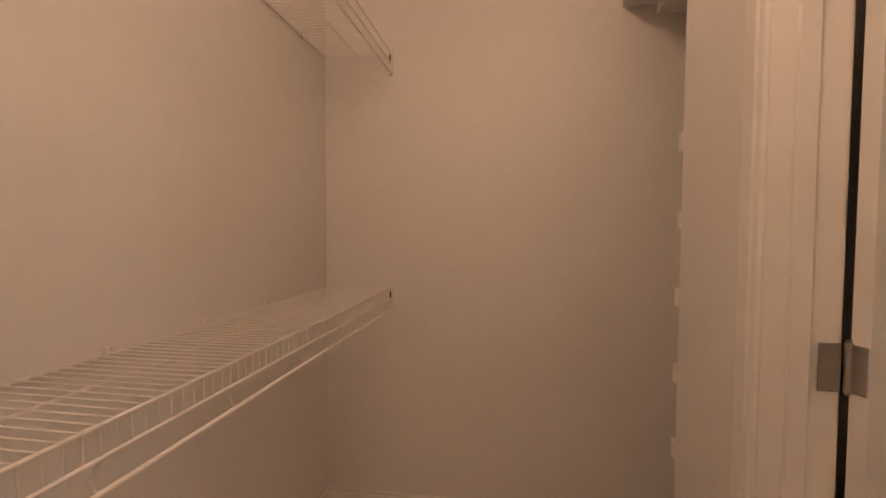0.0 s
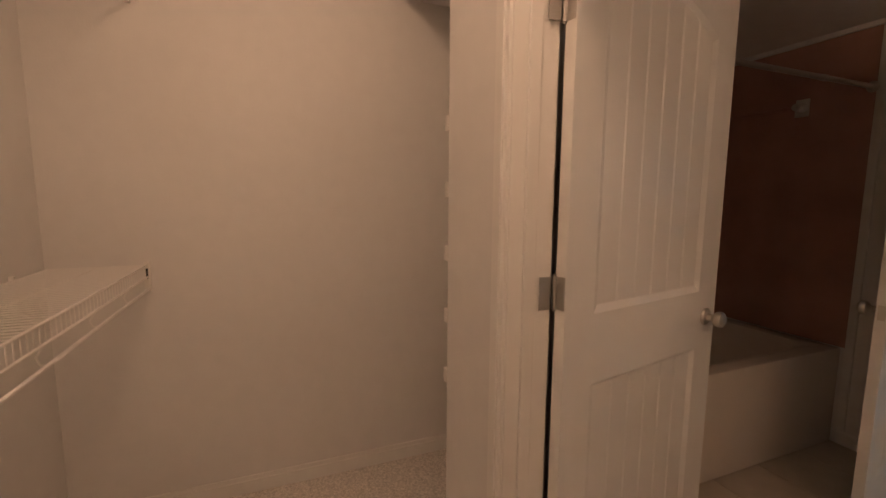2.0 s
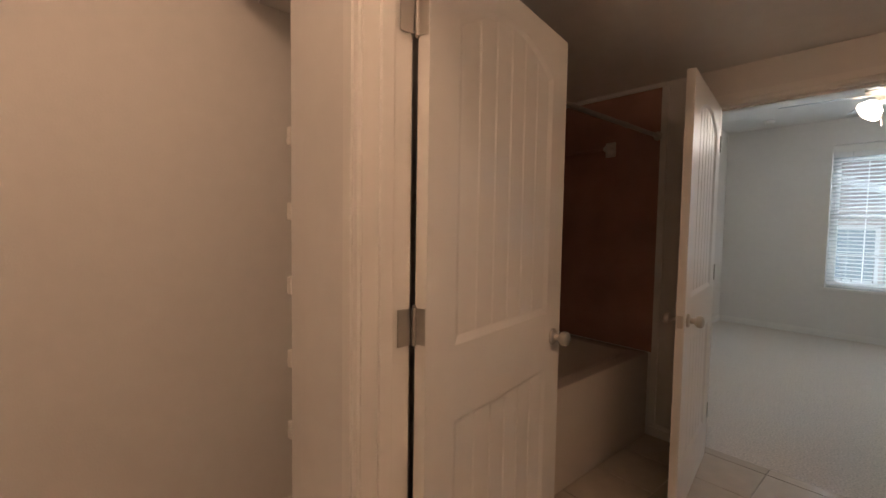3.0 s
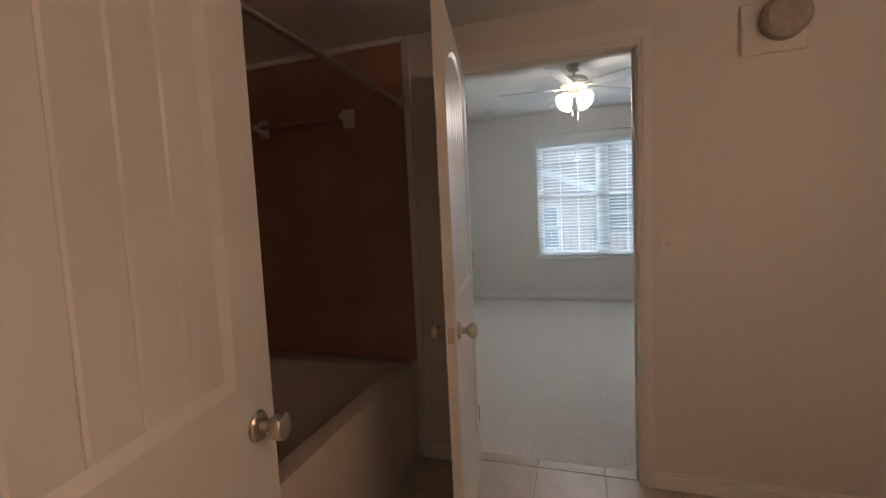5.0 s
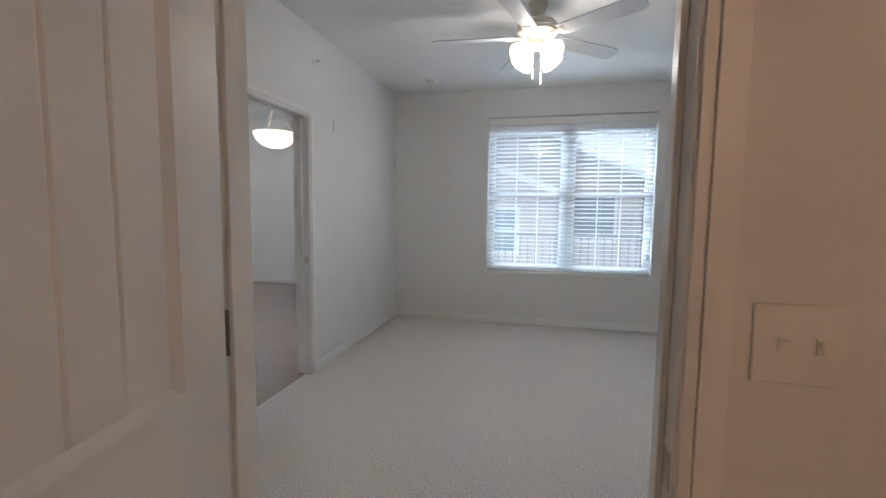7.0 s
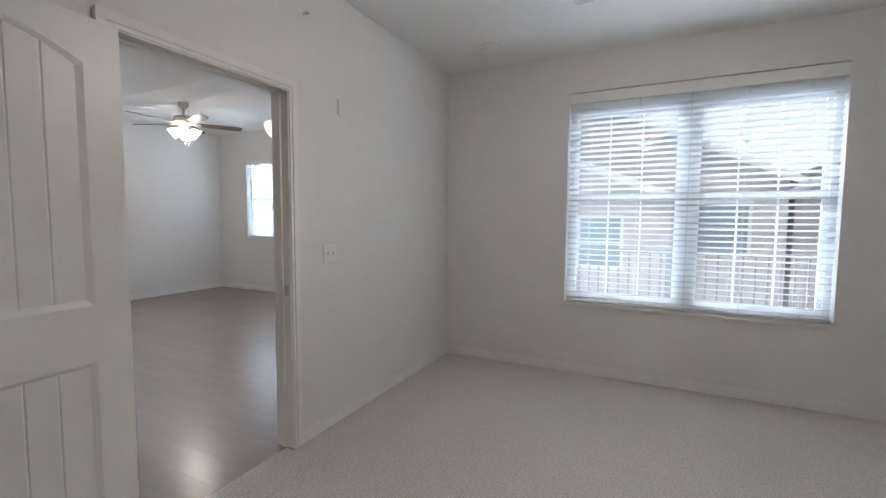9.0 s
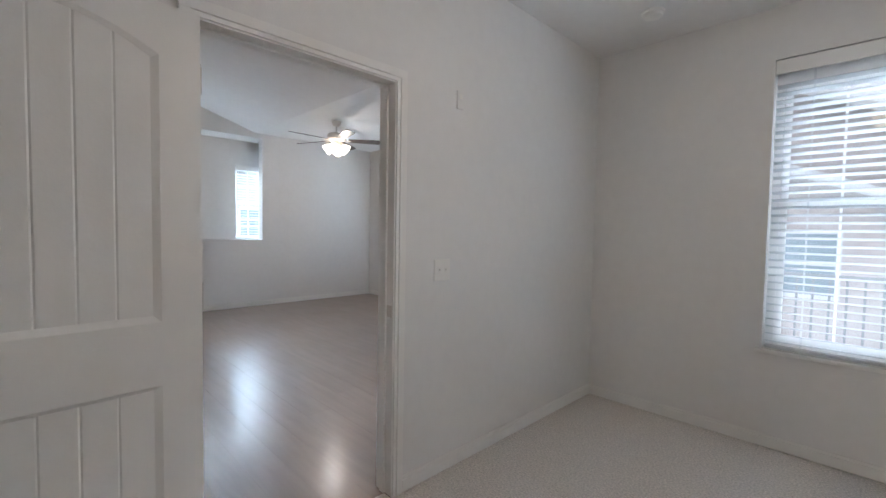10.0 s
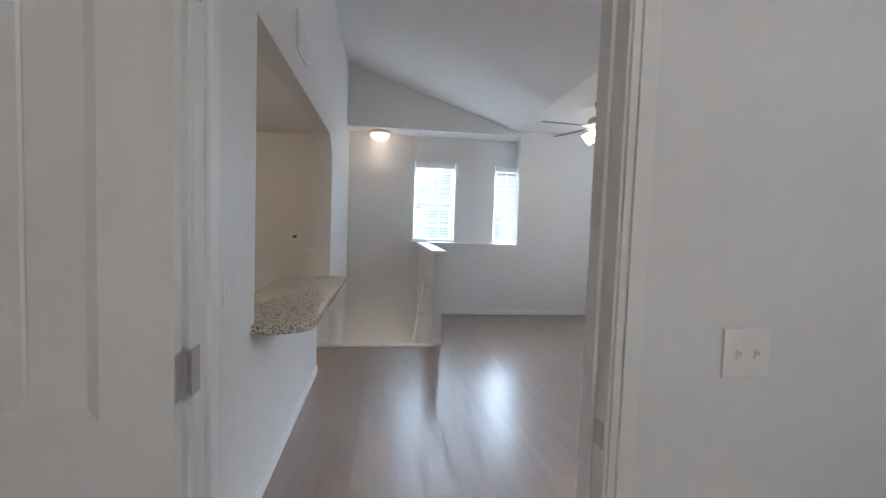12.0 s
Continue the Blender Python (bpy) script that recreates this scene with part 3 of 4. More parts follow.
def blind(label, axis, a0, a1, z0, z1, at, out, tilt, gap=0.0465, cords=3):
    """Two-inch slat blind hanging in the opening; at: the middle of the slats."""
    root = thing("window_blind", label, "window blind")

    def span(bm, u0, u1, d0, d1, w0, w1, bev=0.0):
        e0, e1 = sorted((at + out * d0, at + out * d1))
        if axis == "x":
            box(bm, u0, e0, w0, u1, e1, w1, bev)
        else:
            box(bm, e0, u0, w0, e1, u1, w1, bev)
        return bm

    part("valance", span(bmesh.new(), a0, a1, -0.042, -0.030, z1 - 0.085, z1, 0.003), M_TRIM, root, "white valance")
    part("headrail", span(bmesh.new(), a0 + 0.01, a1 - 0.01, -0.025, 0.025, z1 - 0.045, z1 - 0.003), M_SLAT, root)
    count = int((z1 - 0.09 - z0 - 0.03) / gap)
    bm = bmesh.new()
    hw2, L = 0.025, a1 - a0 - 0.012
    pts = [(-hw2, -0.0015), (-hw2 * 0.5, 0.0012), (0, 0.002), (hw2 * 0.5, 0.0012), (hw2, -0.0015)]
    c, s = math.cos(radians(tilt)), math.sin(radians(tilt))
    rows2 = []
    for u in (0, L):
        up, dn = [], []
        for d, zz in pts:
            for lst, dz in ((up, 0.0013), (dn, -0.0013)):
                dd, z2 = d * c - (zz + dz) * s, d * s + (zz + dz) * c
                lst.append(bm.verts.new((u, out * dd, z2) if axis == "x" else (out * dd, u, z2)))
        rows2.append(up + dn[::-1])
    m2 = len(rows2[0])
    for i in range(m2):
        j = (i + 1) % m2
        bm.faces.new((rows2[0][i], rows2[0][j], rows2[1][j], rows2[1][i]))
    bm.faces.new(rows2[0])
    bm.faces.new(rows2[1][::-1])
    first = part("slat", bm, M_SLAT, root)
    first.location = (a0 + 0.006, at, z0 + 0.05) if axis == "x" else (at, a0 + 0.006, z0 + 0.05)
    for k in range(1, count):
        o = bpy.data.objects.new("slat", first.data)
        scene.collection.objects.link(o)
        o.parent = root
        o.location = first.location + Vector((0, 0, k * gap))
    part("bottom_rail", span(bmesh.new(), a0 + 0.006, a1 - 0.006, -0.026, 0.026, z0 + 0.006, z0 + 0.024, 0.004), M_SLAT, root)
    for k in range(cords):
        u = a0 + (a1 - a0) * (k + 0.5) / cords
        bm = bmesh.new()
        for d in (-0.027, 0.027):
            p = (u, at + out * d, 0) if axis == "x" else (at + out * d, u, 0)
            tube(bm, (p[0], p[1], z0 + 0.02), (p[0], p[1], z1 - 0.05), 0.0014, seg=5)
        part("ladder_cord", bm, M_SLAT, root)
    return root


window("window_1", "x", WX0, WX1, WZ0, WZ1, BY1, 0.16, 2, "wide twin double-hung vinyl window in the bedroom", rows=1, head=0.15)
blind("white two-inch slat blind lowered over the bedroom window", "x", WX0 + 0.006, WX1 - 0.006, WZ0 + 0.004, WZ1 - 0.012, BY1 + 0.026, 1, -15, cords=5)
window("window_2", "x", -4.95, -3.70, 0.985, 2.395, LY1, 0.16, 1, "double-hung vinyl window in the living room", cols=4)
blind("white slat blind lowered over the living room window", "x", -4.942, -3.708, 0.989, 2.393, LY1 + 0.032, 1, -5)
window("window_3", "y", 2.35, 3.03, 1.12, 2.405, NX, 0.16, 1, "tall narrow vinyl window over the stairs", out=-1, fr=0.022)
blind("white slat blind lowered over the stair window", "y", 2.358, 3.022, 1.124, 2.403, NX - 0.032, -1, -6, cords=2)
window("window_4", "y", 3.69, 4.18, 1.12, 2.40, NX, 0.16, 1, "slim vinyl window in the niche over the ledge", cols=2, out=-1, fr=0.022)
blind("white slat blind lowered over the slim window", "y", 3.698, 4.172, 1.124, 2.398, NX - 0.032, -1, -6, cords=2)


# ---------------------------------------------------------------- closet things
def wire_shelf(x0, x1, yb, yf, z, label, sunk):
    """Ventilated wire shelf along x from x0 to x1, between the wall at yb and its front at yf, with a hanging rod."""
    root = thing("wire_shelf", label, "wire shelf", group="closet wire shelves")
    bm = bmesh.new()
    k = int((x1 - x0) / 0.0254)
    for i in range(k + 1):
        x = x0 + 0.004 + i * 0.0254
        if x > x1:
            break
        tube(bm, (x, yb + 0.006, z), (x, yf, z), 0.0013, seg=5, caps=False)
        tube(bm, (x, yf, z + 0.001), (x, yf, z - 0.045), 0.0016, seg=5, caps=False)
    tagged(part("wire_deck", bm, M_WIRE, root), kind="stuff")
    for y, zz, r in ((yb + 0.008, z - 0.003, 0.003), ((yb + yf) / 2, z - 0.004, 0.003), (yf + 0.002, z + 0.001, 0.0034), (yf + 0.002, z - 0.046, 0.0034)):
        part("long_wire", tube(bmesh.new(), (x0, y, zz), (x1, y, zz), r, seg=8), M_WIRE, root)
    part("hanging_rod", tube(bmesh.new(), (x0, yf + 0.004, z - 0.095), (x1, yf + 0.004, z - 0.095), 0.0048, seg=10), M_WIRE, root)
    for i in range(5):
        x = x0 + 0.23 + i * 0.305
        if x < x1 - 0.05:
            bm = bmesh.new()
            pts = [(yf + 0.002, z - 0.046), (yf - 0.012, z - 0.062), (yf - 0.022, z - 0.080), (yf - 0.016, z - 0.098), (yf + 0.002, z - 0.101)]
            for p, q in zip(pts, pts[1:]):
                tube(bm, (x, p[0], p[1]), (x, q[0], q[1]), 0.0024, seg=6)
            part("rod_hook", bm, M_WIRE, root)
            c = part("wall_clip", box(bmesh.new(), x - 0.006, yb, z - 0.012, x + 0.006, yb + 0.013, z + 0.014, 0.002), M_PLASTIC, root)
            part("clip_screw", tube(bmesh.new(), (x, yb + 0.012, z + 0.009), (x, yb + 0.0145, z + 0.009), 0.0028, seg=8), M_STEEL, c)
    for yy in (yf,):
        b = part("end_bracket", box(bmesh.new(), x0 - 0.003, yy - 0.010, z - 0.105, x0 + 0.012, yy + 0.012, z + 0.014, 0.002), M_PLASTIC, root)
        part("bracket_slot", box(bmesh.new(), x0 + 0.0121, yy - 0.004, z - 0.052, x0 + 0.0135, yy + 0.005, z - 0.012), M_DARK, b)
    return root


wire_shelf(CX0 + 0.003, 2.95, CY0, -3.366, 1.075, "white vinyl-coated wire shelf with hanging rod at waist height", 0)
wire_shelf(CX0 + 0.003, 2.95, CY0, -3.366, 2.170, "white vinyl-coated wire shelf with hanging rod overhead", 0)

clip = thing("shelf_bracket", "small white plastic shelf bracket screwed beside the recess", "shelf bracket", group="shoe shelf brackets")
bm = bmesh.new()
box(bm, -0.026, -0.010, -0.026, 0.0, 0.010, 0.026, 0.003)
box(bm, -0.036, -0.007, -0.018, -0.024, 0.007, -0.006, 0.002)
part("body", bm, M_PLASTIC, clip)
part("screw", tube(bmesh.new(), (-0.0285, 0, 0.016), (-0.0255, 0, 0.016), 0.003, seg=8), M_STEEL, clip)
clip.matrix_basis = pose(0.815, -2.329, 1.60)
for i in range(1, 5):
    copy_thing(clip, pose(0.815, -2.329, 1.60 - i * 0.22))

# closet ceiling lamp
cl = thing("ceiling_light", "white porcelain ceiling lamp holder with a bare bulb", "ceiling light")
part("base", lathe(bmesh.new(), [(0.055, 0.02), (0.055, 0.0), (0.03, -0.03), (0.022, -0.05), (0.001, -0.051)], 24), M_PLASTIC, cl, smooth=True)
cl.matrix_basis = pose(1.75, -2.76, 2.703)

# ---------------------------------------------------------------- bathroom things
tub = thing("bathtub", "cream acrylic alcove bathtub with a plain apron", "bathtub")
TX0, TX1, TY0, TY1, TZ = -0.155, 0.865, -1.555, -0.004, 0.545
bm = bmesh.new()


def ring(x0, x1, y0, y1, z, r, seg=5):
    out = []
    for cx, cy, a0 in ((x1 - r, y1 - r, 0), (x0 + r, y1 - r, 90), (x0 + r, y0 + r, 180), (x1 - r, y0 + r, 270)):
        for i in range(seg + 1):
            an = radians(a0 + 90 * i / seg)
            out.append(bm.verts.new((cx + r * math.cos(an), cy + r * math.sin(an), z)))
    return out


rings = [ring(TX0, TX1, TY0, TY1, 0.004, 0.004), ring(TX0, TX1, TY0, TY1, TZ - 0.012, 0.004), ring(TX0 + 0.004, TX1 - 0.004, TY0 + 0.004, TY1 - 0.004, TZ - 0.003, 0.008),
         ring(TX0 + 0.012, TX1 - 0.012, TY0 + 0.012, TY1 - 0.012, TZ, 0.01),
         ring(TX0 + 0.09, TX1 - 0.085, TY0 + 0.09, TY1 - 0.10, TZ - 0.002, 0.12), ring(TX0 + 0.105, TX1 - 0.10, TY0 + 0.105, TY1 - 0.12, TZ - 0.02, 0.13),
         ring(TX0 + 0.16, TX1 - 0.15, TY0 + 0.16, TY1 - 0.26, 0.16, 0.15), ring(TX0 + 0.22, TX1 - 0.21, TY0 + 0.24, TY1 - 0.36, 0.12, 0.12)]
for p, q in zip(rings, rings[1:]):
    for i in range(len(p)):
        j = (i + 1) % len(p)
        bm.faces.new((p[i], p[j], q[j], q[i]))
bm.faces.new(rings[-1])
part("tub_shell", bm, M_TUB, tub, smooth=True)
part("overflow_plate", tube(bmesh.new(), (0.35, TY0 + 0.135, 0.36), (0.35, TY0 + 0.150, 0.36), 0.038, seg=20), M_NICKEL, tub)

sur = thing("tub_surround", "brown cultured-stone wall panels round the bathtub", "tub surround", kind="structure")
part("back_panel", box(bmesh.new(), -0.1595, -1.559, TZ + 0.003, -0.150, -0.0005, CZ - 0.03, 0.001), M_SURROUND, sur)
part("end_panel", box(bmesh.new(), -0.1495, -0.0095, TZ + 0.003, 0.885, -0.0005, CZ - 0.03, 0.001), M_SURROUND, sur)
part("near_panel", box(bmesh.new(), -0.1495, -1.5595, TZ + 0.003, 0.858, -1.551, CZ - 0.03, 0.001), M_SURROUND, sur)
slab("trim_tub_top_back", -0.1595, -1.559, CZ - 0.028, -0.140, -0.001, CZ - 0.002, M_TRIM, "painted trim strip over the surround", "trim")
slab("trim_tub_top_end", -0.1395, -0.018, CZ - 0.028, 0.90, -0.001, CZ - 0.002, M_TRIM, "painted trim strip over the surround", "trim")
slab("trim_tub_side", 0.887, -0.014, 0.09, 0.925, -0.0005, CZ - 0.03, M_TRIM, "painted trim strip beside the surround", "trim")

rod = thing("shower_rod", "chrome shower curtain rod across the tub alcove", "shower rod")
part("rod", tube(bmesh.new(), (0.872, -1.55, 1.93), (0.872, -0.012, 1.93), 0.0125, seg=16), M_NICKEL, rod, smooth=True)
part("joint_sleeve", tube(bmesh.new(), (0.872, -0.46, 1.93), (0.872, -0.415, 1.93), 0.0150, seg=16), M_NICKEL, rod, smooth=True)
part("flange", lathe(bmesh.new(), [(0.028, 0), (0.028, 0.006), (0.017, 0.016), (0.015, 0.028)], 20, pose(0.872, -0.0105, 1.93, 90)), M_NICKEL, rod, smooth=True)

bar = thing("towel_bar", "white ceramic towel bar on the brown tub wall", "towel bar")
for x in (0.0, 0.56):
    bm = bmesh.new()
    box(bm, x - 0.036, -0.016, 1.83, x + 0.036, -0.0098, 1.93, 0.004)
    lathe(bm, [(0.028, 0), (0.024, 0.02), (0.021, 0.05), (0.020, 0.064), (0.001, 0.066)], 16, pose(x, -0.015, 1.88, 90))
    part("post", bm, M_PLASTIC, bar, smooth=True)
part("bar", tube(bmesh.new(), (0.012, -0.062, 1.88), (0.548, -0.062, 1.88), 0.010, seg=14), M_SURROUND, bar, "translucent brownish bar", smooth=True)


# made-up fixture out of view, behind the bathroom's added fill bulbs
van = thing("vanity_light", "nickel light bar out of view, added to carry the bathroom fill bulbs", "vanity light")
part("backplate", box(bmesh.new(), 3.075, -2.17, 1.90, 3.0995, -1.33, 2.00, 0.004), M_NICKEL, van)
for vy in (-2.0, -1.75, -1.5):
    part("socket", tube(bmesh.new(), (3.074, vy, 1.95), (3.04, vy, 1.95), 0.022, seg=14), M_NICKEL, van, smooth=True)

horn = thing("fire_alarm", "rounded cream wall alarm with a dark round speaker", "alarm")
part("plate", box(bmesh.new(), 2.385, -0.022, 1.925, 2.62, -0.0005, 2.13, 0.010), M_PLASTIC, horn)
part("speaker", lathe(bmesh.new(), [(0.085, 0), (0.085, 0.045), (0.07, 0.06), (0.001, 0.064)], 28, pose(2.53, -0.0225, 2.05, 90)), M_GROUT, horn, "dark brownish speaker dome", smooth=True)


# ---------------------------------------------------------------- switches, outlets, small wall things
def switch_plate(label, gangs, kind_of):
    root = thing("light_switch", label, "light switch")
    w = 0.07 if gangs == 1 else 0.118
    part("plate", box(bmesh.new(), -w / 2, 0, -0.0575, w / 2, 0.006, 0.0575, 0.003), M_PLASTIC, root)
    for g in range(gangs):
        x = (g - (gangs - 1) / 2) * 0.046
        if kind_of == "toggle":
            bm = bmesh.new()
            box(bm, x - 0.005, 0.0065, -0.012, x + 0.005, 0.010, 0.012, 0.001)
            box(bm, x - 0.004, 0.008, -0.001, x + 0.004, 0.020, 0.009, 0.002)
            part("toggle", bm, M_PLASTIC, root)
        else:
            part("rocker", box(bmesh.new(), x - 0.0165, 0.0065, -0.033, x + 0.0165, 0.0105, 0.033, 0.002), M_PLASTIC, root)
        for z in (-0.030, 0.030):
            if kind_of == "toggle":
                part("screw", tube(bmesh.new(), (x, 0.0058, z), (x, 0.0070, z), 0.003, seg=8), M_PLASTIC, root)
    return root


switch_plate("white double toggle switch plate beside the bathroom door", 2, "toggle").matrix_basis = pose(2.145, 0, 1.155, 0, 0, 180)
switch_plate("white double toggle switch plate beside the living room door", 2, "toggle").matrix_basis = pose(0, 2.70, 1.125, 0, 0, -90)
switch_plate("white single rocker switch plate by the kitchen", 1, "rocker").matrix_basis = pose(-0.82, KY, 1.12, 0, 0, 0)

chime = thing("wall_sensor", "small white plastic alarm strobe high on the wall", "alarm")
part("case", box(bmesh.new(), -0.026, 0, -0.05, 0.026, 0.012, 0.05, 0.004), M_WALL, chime)
part("lens", box(bmesh.new(), -0.012, 0.0123, 0.005, 0.012, 0.016, 0.03, 0.0015), M_PLASTIC, chime)
chime.matrix_basis = pose(0, 2.815, 2.055, 0, 0, -90)

spr = thing("sprinkler", "small chrome sidewall fire sprinkler head", "sprinkler")
part("escutcheon", lathe(bmesh.new(), [(0.030, 0), (0.030, 0.003), (0.020, 0.010), (0.010, 0.012)], 20, Matrix.Rotation(math.pi / 2, 4, "Y")), M_PLASTIC, spr, smooth=True)
bm = tube(bmesh.new(), (0.01, 0, 0), (0.035, 0, 0), 0.006, seg=10)
box(bm, 0.035, -0.012, -0.003, 0.052, 0.012, 0.003, 0.001)
part("head", bm, M_STEEL, spr)
spr.matrix_basis = pose(0, 2.49, 2.50)

sd = thing("smoke_detector", "round white smoke detector on the ceiling", "smoke detector", group="smoke detectors")
part("base", lathe(bmesh.new(), [(0.068, 0), (0.068, -0.012), (0.060, -0.016)], 28), M_PLASTIC, sd, smooth=True)
part("cover", lathe(bmesh.new(), [(0.058, -0.0165), (0.055, -0.032), (0.040, -0.038), (0.001, -0.039)], 28), M_PLASTIC, sd, smooth=True)
sd.matrix_basis = pose(0.58, 3.965, BZ)
copy_thing(sd, pose(-3.9, 0.45, 2.44))
copy_thing(sd, pose(-5.98, 2.42, 2.82))


# ---------------------------------------------------------------- ceiling fans
def ceiling_fan(label, blade_mat, turn, drop=0.115):
    """Five-blade fan with a light kit, hung from the origin downwards."""
    root = thing("ceiling_fan", label, "ceiling fan")
    part("canopy", lathe(bmesh.new(), [(0.068, 0), (0.066, -0.02), (0.045, -0.065), (0.018, -0.075)], 28), M_FANBODY, root, smooth=True)
    part("downrod", tube(bmesh.new(), (0, 0, -0.07), (0, 0, -drop), 0.013, seg=14), M_STEEL, root, "dark steel downrod", smooth=True)
    z = -drop
    part("motor", lathe(bmesh.new(), [(0.03, z + 0.01), (0.06, z), (0.115, z - 0.012), (0.135, z - 0.035), (0.135, z - 0.085),
                                      (0.115, z - 0.105), (0.075, z - 0.115), (0.06, z - 0.135), (0.06, z - 0.175), (0.03, z - 0.185)], 32), M_FANBODY, root, smooth=True)
    part("band", lathe(bmesh.new(), [(0.1355, z - 0.055), (0.1385, z - 0.058), (0.1385, z - 0.064), (0.1355, z - 0.067)], 32), M_NICKEL, root, smooth=True)
    zb = z - 0.108
    for i in range(5):
        m = Matrix.Rotation(radians(turn + 72 * i), 4, "Z")
        bm = bmesh.new()
        prof2 = [(0.085, 0.020), (0.13, 0.012), (0.17, 0.028), (0.205, 0.045)]
        for (r0, w0), (r1, w1) in zip(prof2, prof2[1:]):
            for s2 in (1,):
                v = [bm.verts.new(m @ Vector(c)) for c in ((r0, -w0, zb), (r1, -w1, zb), (r1, w1, zb), (r0, w0, zb),
                                                           (r0, -w0, zb - 0.005), (r1, -w1, zb - 0.005), (r1, w1, zb - 0.005), (r0, w0, zb - 0.005))]
                for f in ((0, 1, 2, 3), (7, 6, 5, 4), (0, 4, 5, 1), (1, 5, 6, 2), (2, 6, 7, 3), (3, 7, 4, 0)):
                    bm.faces.new([v[k] for k in f])
        part("blade_iron", bm, M_FANBODY, root)
        bm = bmesh.new()
        tip = Matrix.Translation((0, 0, zb + 0.004)) @ m @ Matrix.Rotation(radians(-12), 4, "X")
        out = [(0.17, -0.052), (0.30, -0.060), (0.60, -0.070), (0.690, -0.068), (0.725, -0.040), (0.725, 0.040), (0.690, 0.068), (0.60, 0.070), (0.30, 0.060), (0.17, 0.052)]
        top = [bm.verts.new(tip @ Vector((x, y, 0.004))) for x, y in out]
        bot = [bm.verts.new(tip @ Vector((x, y, -0.003))) for x, y in out]
        bm.faces.new(top)
        bm.faces.new(bot[::-1])
        for k in range(len(out)):
            j = (k + 1) % len(out)
            bm.faces.new((bot[k], bot[j], top[j], top[k]))
        part("blade", bm, blade_mat, root)
    zl = z - 0.185
    for i in range(4):
        m = Matrix.Rotation(radians(45 + 90 * i), 4, "Z") @ Matrix.Translation((0.055, 0, zl + 0.012)) @ Matrix.Rotation(radians(-52), 4, "Y")
        arm = part("lamp_arm", tube(bmesh.new(), m @ Vector((0, 0, 0.02)), m @ Vector((0, 0, -0.035)), 0.016, seg=12), M_FANBODY, root, smooth=True)
        part("glass_shade", lathe(bmesh.new(), [(0.022, -0.028), (0.042, -0.038), (0.060, -0.062), (0.066, -0.095), (0.078, -0.122), (0.081, -0.127),
                                               (0.075, -0.122), (0.062, -0.095), (0.052, -0.06)], 20, m), M_SHADE, arm, "lit frosted tulip glass shade", smooth=True)
    for dx, L2 in ((0.03, 0.20), (-0.025, 0.16)):
        bm = tube(bmesh.new(), (dx, 0.03, zl), (dx, 0.03, zl - L2), 0.0013, seg=5)
        tube(bm, (dx, 0.03, zl - L2 - 0.022), (dx, 0.03, zl - L2), 0.005, 0.003, seg=8)
        part("pull_chain", bm, M_NICKEL, root, smooth=True)
    return root


fan = ceiling_fan("white five-blade ceiling fan with a lit four-shade lamp kit", M_BLADE, -33)
fan.matrix_basis = pose(1.72, 2.42, BZ)
fan2 = ceiling_fan("five-blade ceiling fan with dark blades and lit shades", M_BLADE_DARK, -15, 0.17)
fan2.matrix_basis = pose(-4.0, 4.38, 2.90)

dome = thing("flush_light", "lit frosted dome ceiling light over the stairs", "ceiling light")
part("ring", lathe(bmesh.new(), [(0.165, 0), (0.168, -0.03), (0.155, -0.042)], 32), M_NICKEL, dome, "nickel ring", smooth=True)
part("bowl", lathe(bmesh.new(), [(0.153, -0.04), (0.145, -0.075), (0.11, -0.115), (0.06, -0.138), (0.001, -0.146)], 32), M_BOWL, dome, smooth=True)
dome.matrix_basis = pose(-6.0, 1.78, 2.82)

pend = thing("pendant_light", "lit alabaster bowl pendant hung on a chain", "pendant light")
part("canopy", lathe(bmesh.new(), [(0.06, 0), (0.058, -0.015), (0.02, -0.03)], 24), M_NICKEL, pend, smooth=True)
bm = bmesh.new()
tube(bm, (0, 0, -0.02), (0, 0, -0.66), 0.005, seg=8)
part("stem", bm, M_STEEL, pend)
for i in range(3):
    an = radians(30 + 120 * i)
    part("chain", tube(bmesh.new(), (0, 0, -0.64), (0.19 * math.cos(an), 0.19 * math.sin(an), -0.93), 0.003, seg=6), M_STEEL, pend)
part("bowl", lathe(bmesh.new(), [(0.205, -0.925), (0.210, -0.935), (0.195, -0.985), (0.15, -1.04), (0.08, -1.075), (0.001, -1.085), (0.07, -1.06), (0.14, -1.02), (0.19, -0.965)], 32), M_BOWL, pend, smooth=True)
pend.matrix_basis = pose(-0.90, 3.28, 3.04)

# ---------------------------------------------------------------- kitchen and stairs
bm = bmesh.new()
CXA, CXB, CYA, CYB = -2.98, -1.13, 1.05, 1.56
outline = []
for cx, cy, a0, r in ((CXB - 0.16, CYB - 0.16, 0, 0.16), (CXA + 0.06, CYB - 0.06, 90, 0.06), (CXA + 0.01, CYA + 0.01, 180, 0.01), (CXB - 0.01, CYA + 0.01, 270, 0.01)):
    for i in range(7):
        an = radians(a0 + 90 * i / 6)
        outline.append((cx + r * math.cos(an), cy + r * math.sin(an)))
lev = [(0.873, 0.0), (0.878, 0.004), (0.908, 0.004), (0.913, -0.003)]
mid = Vector(((CXA + CXB) / 2, (CYA + CYB) / 2))
rings = []
for z, g in lev:
    rings.append([bm.verts.new((x + g * (1 if x > mid.x else -1), y + g * (1 if y > mid.y else -1), z)) for x, y in outline])
for p, q in zip(rings, rings[1:]):
    for i in range(len(p)):
        j = (i + 1) % len(p)
        bm.faces.new((p[i], p[j], q[j], q[i]))
bm.faces.new(rings[0][::-1])
bm.faces.new(rings[-1])
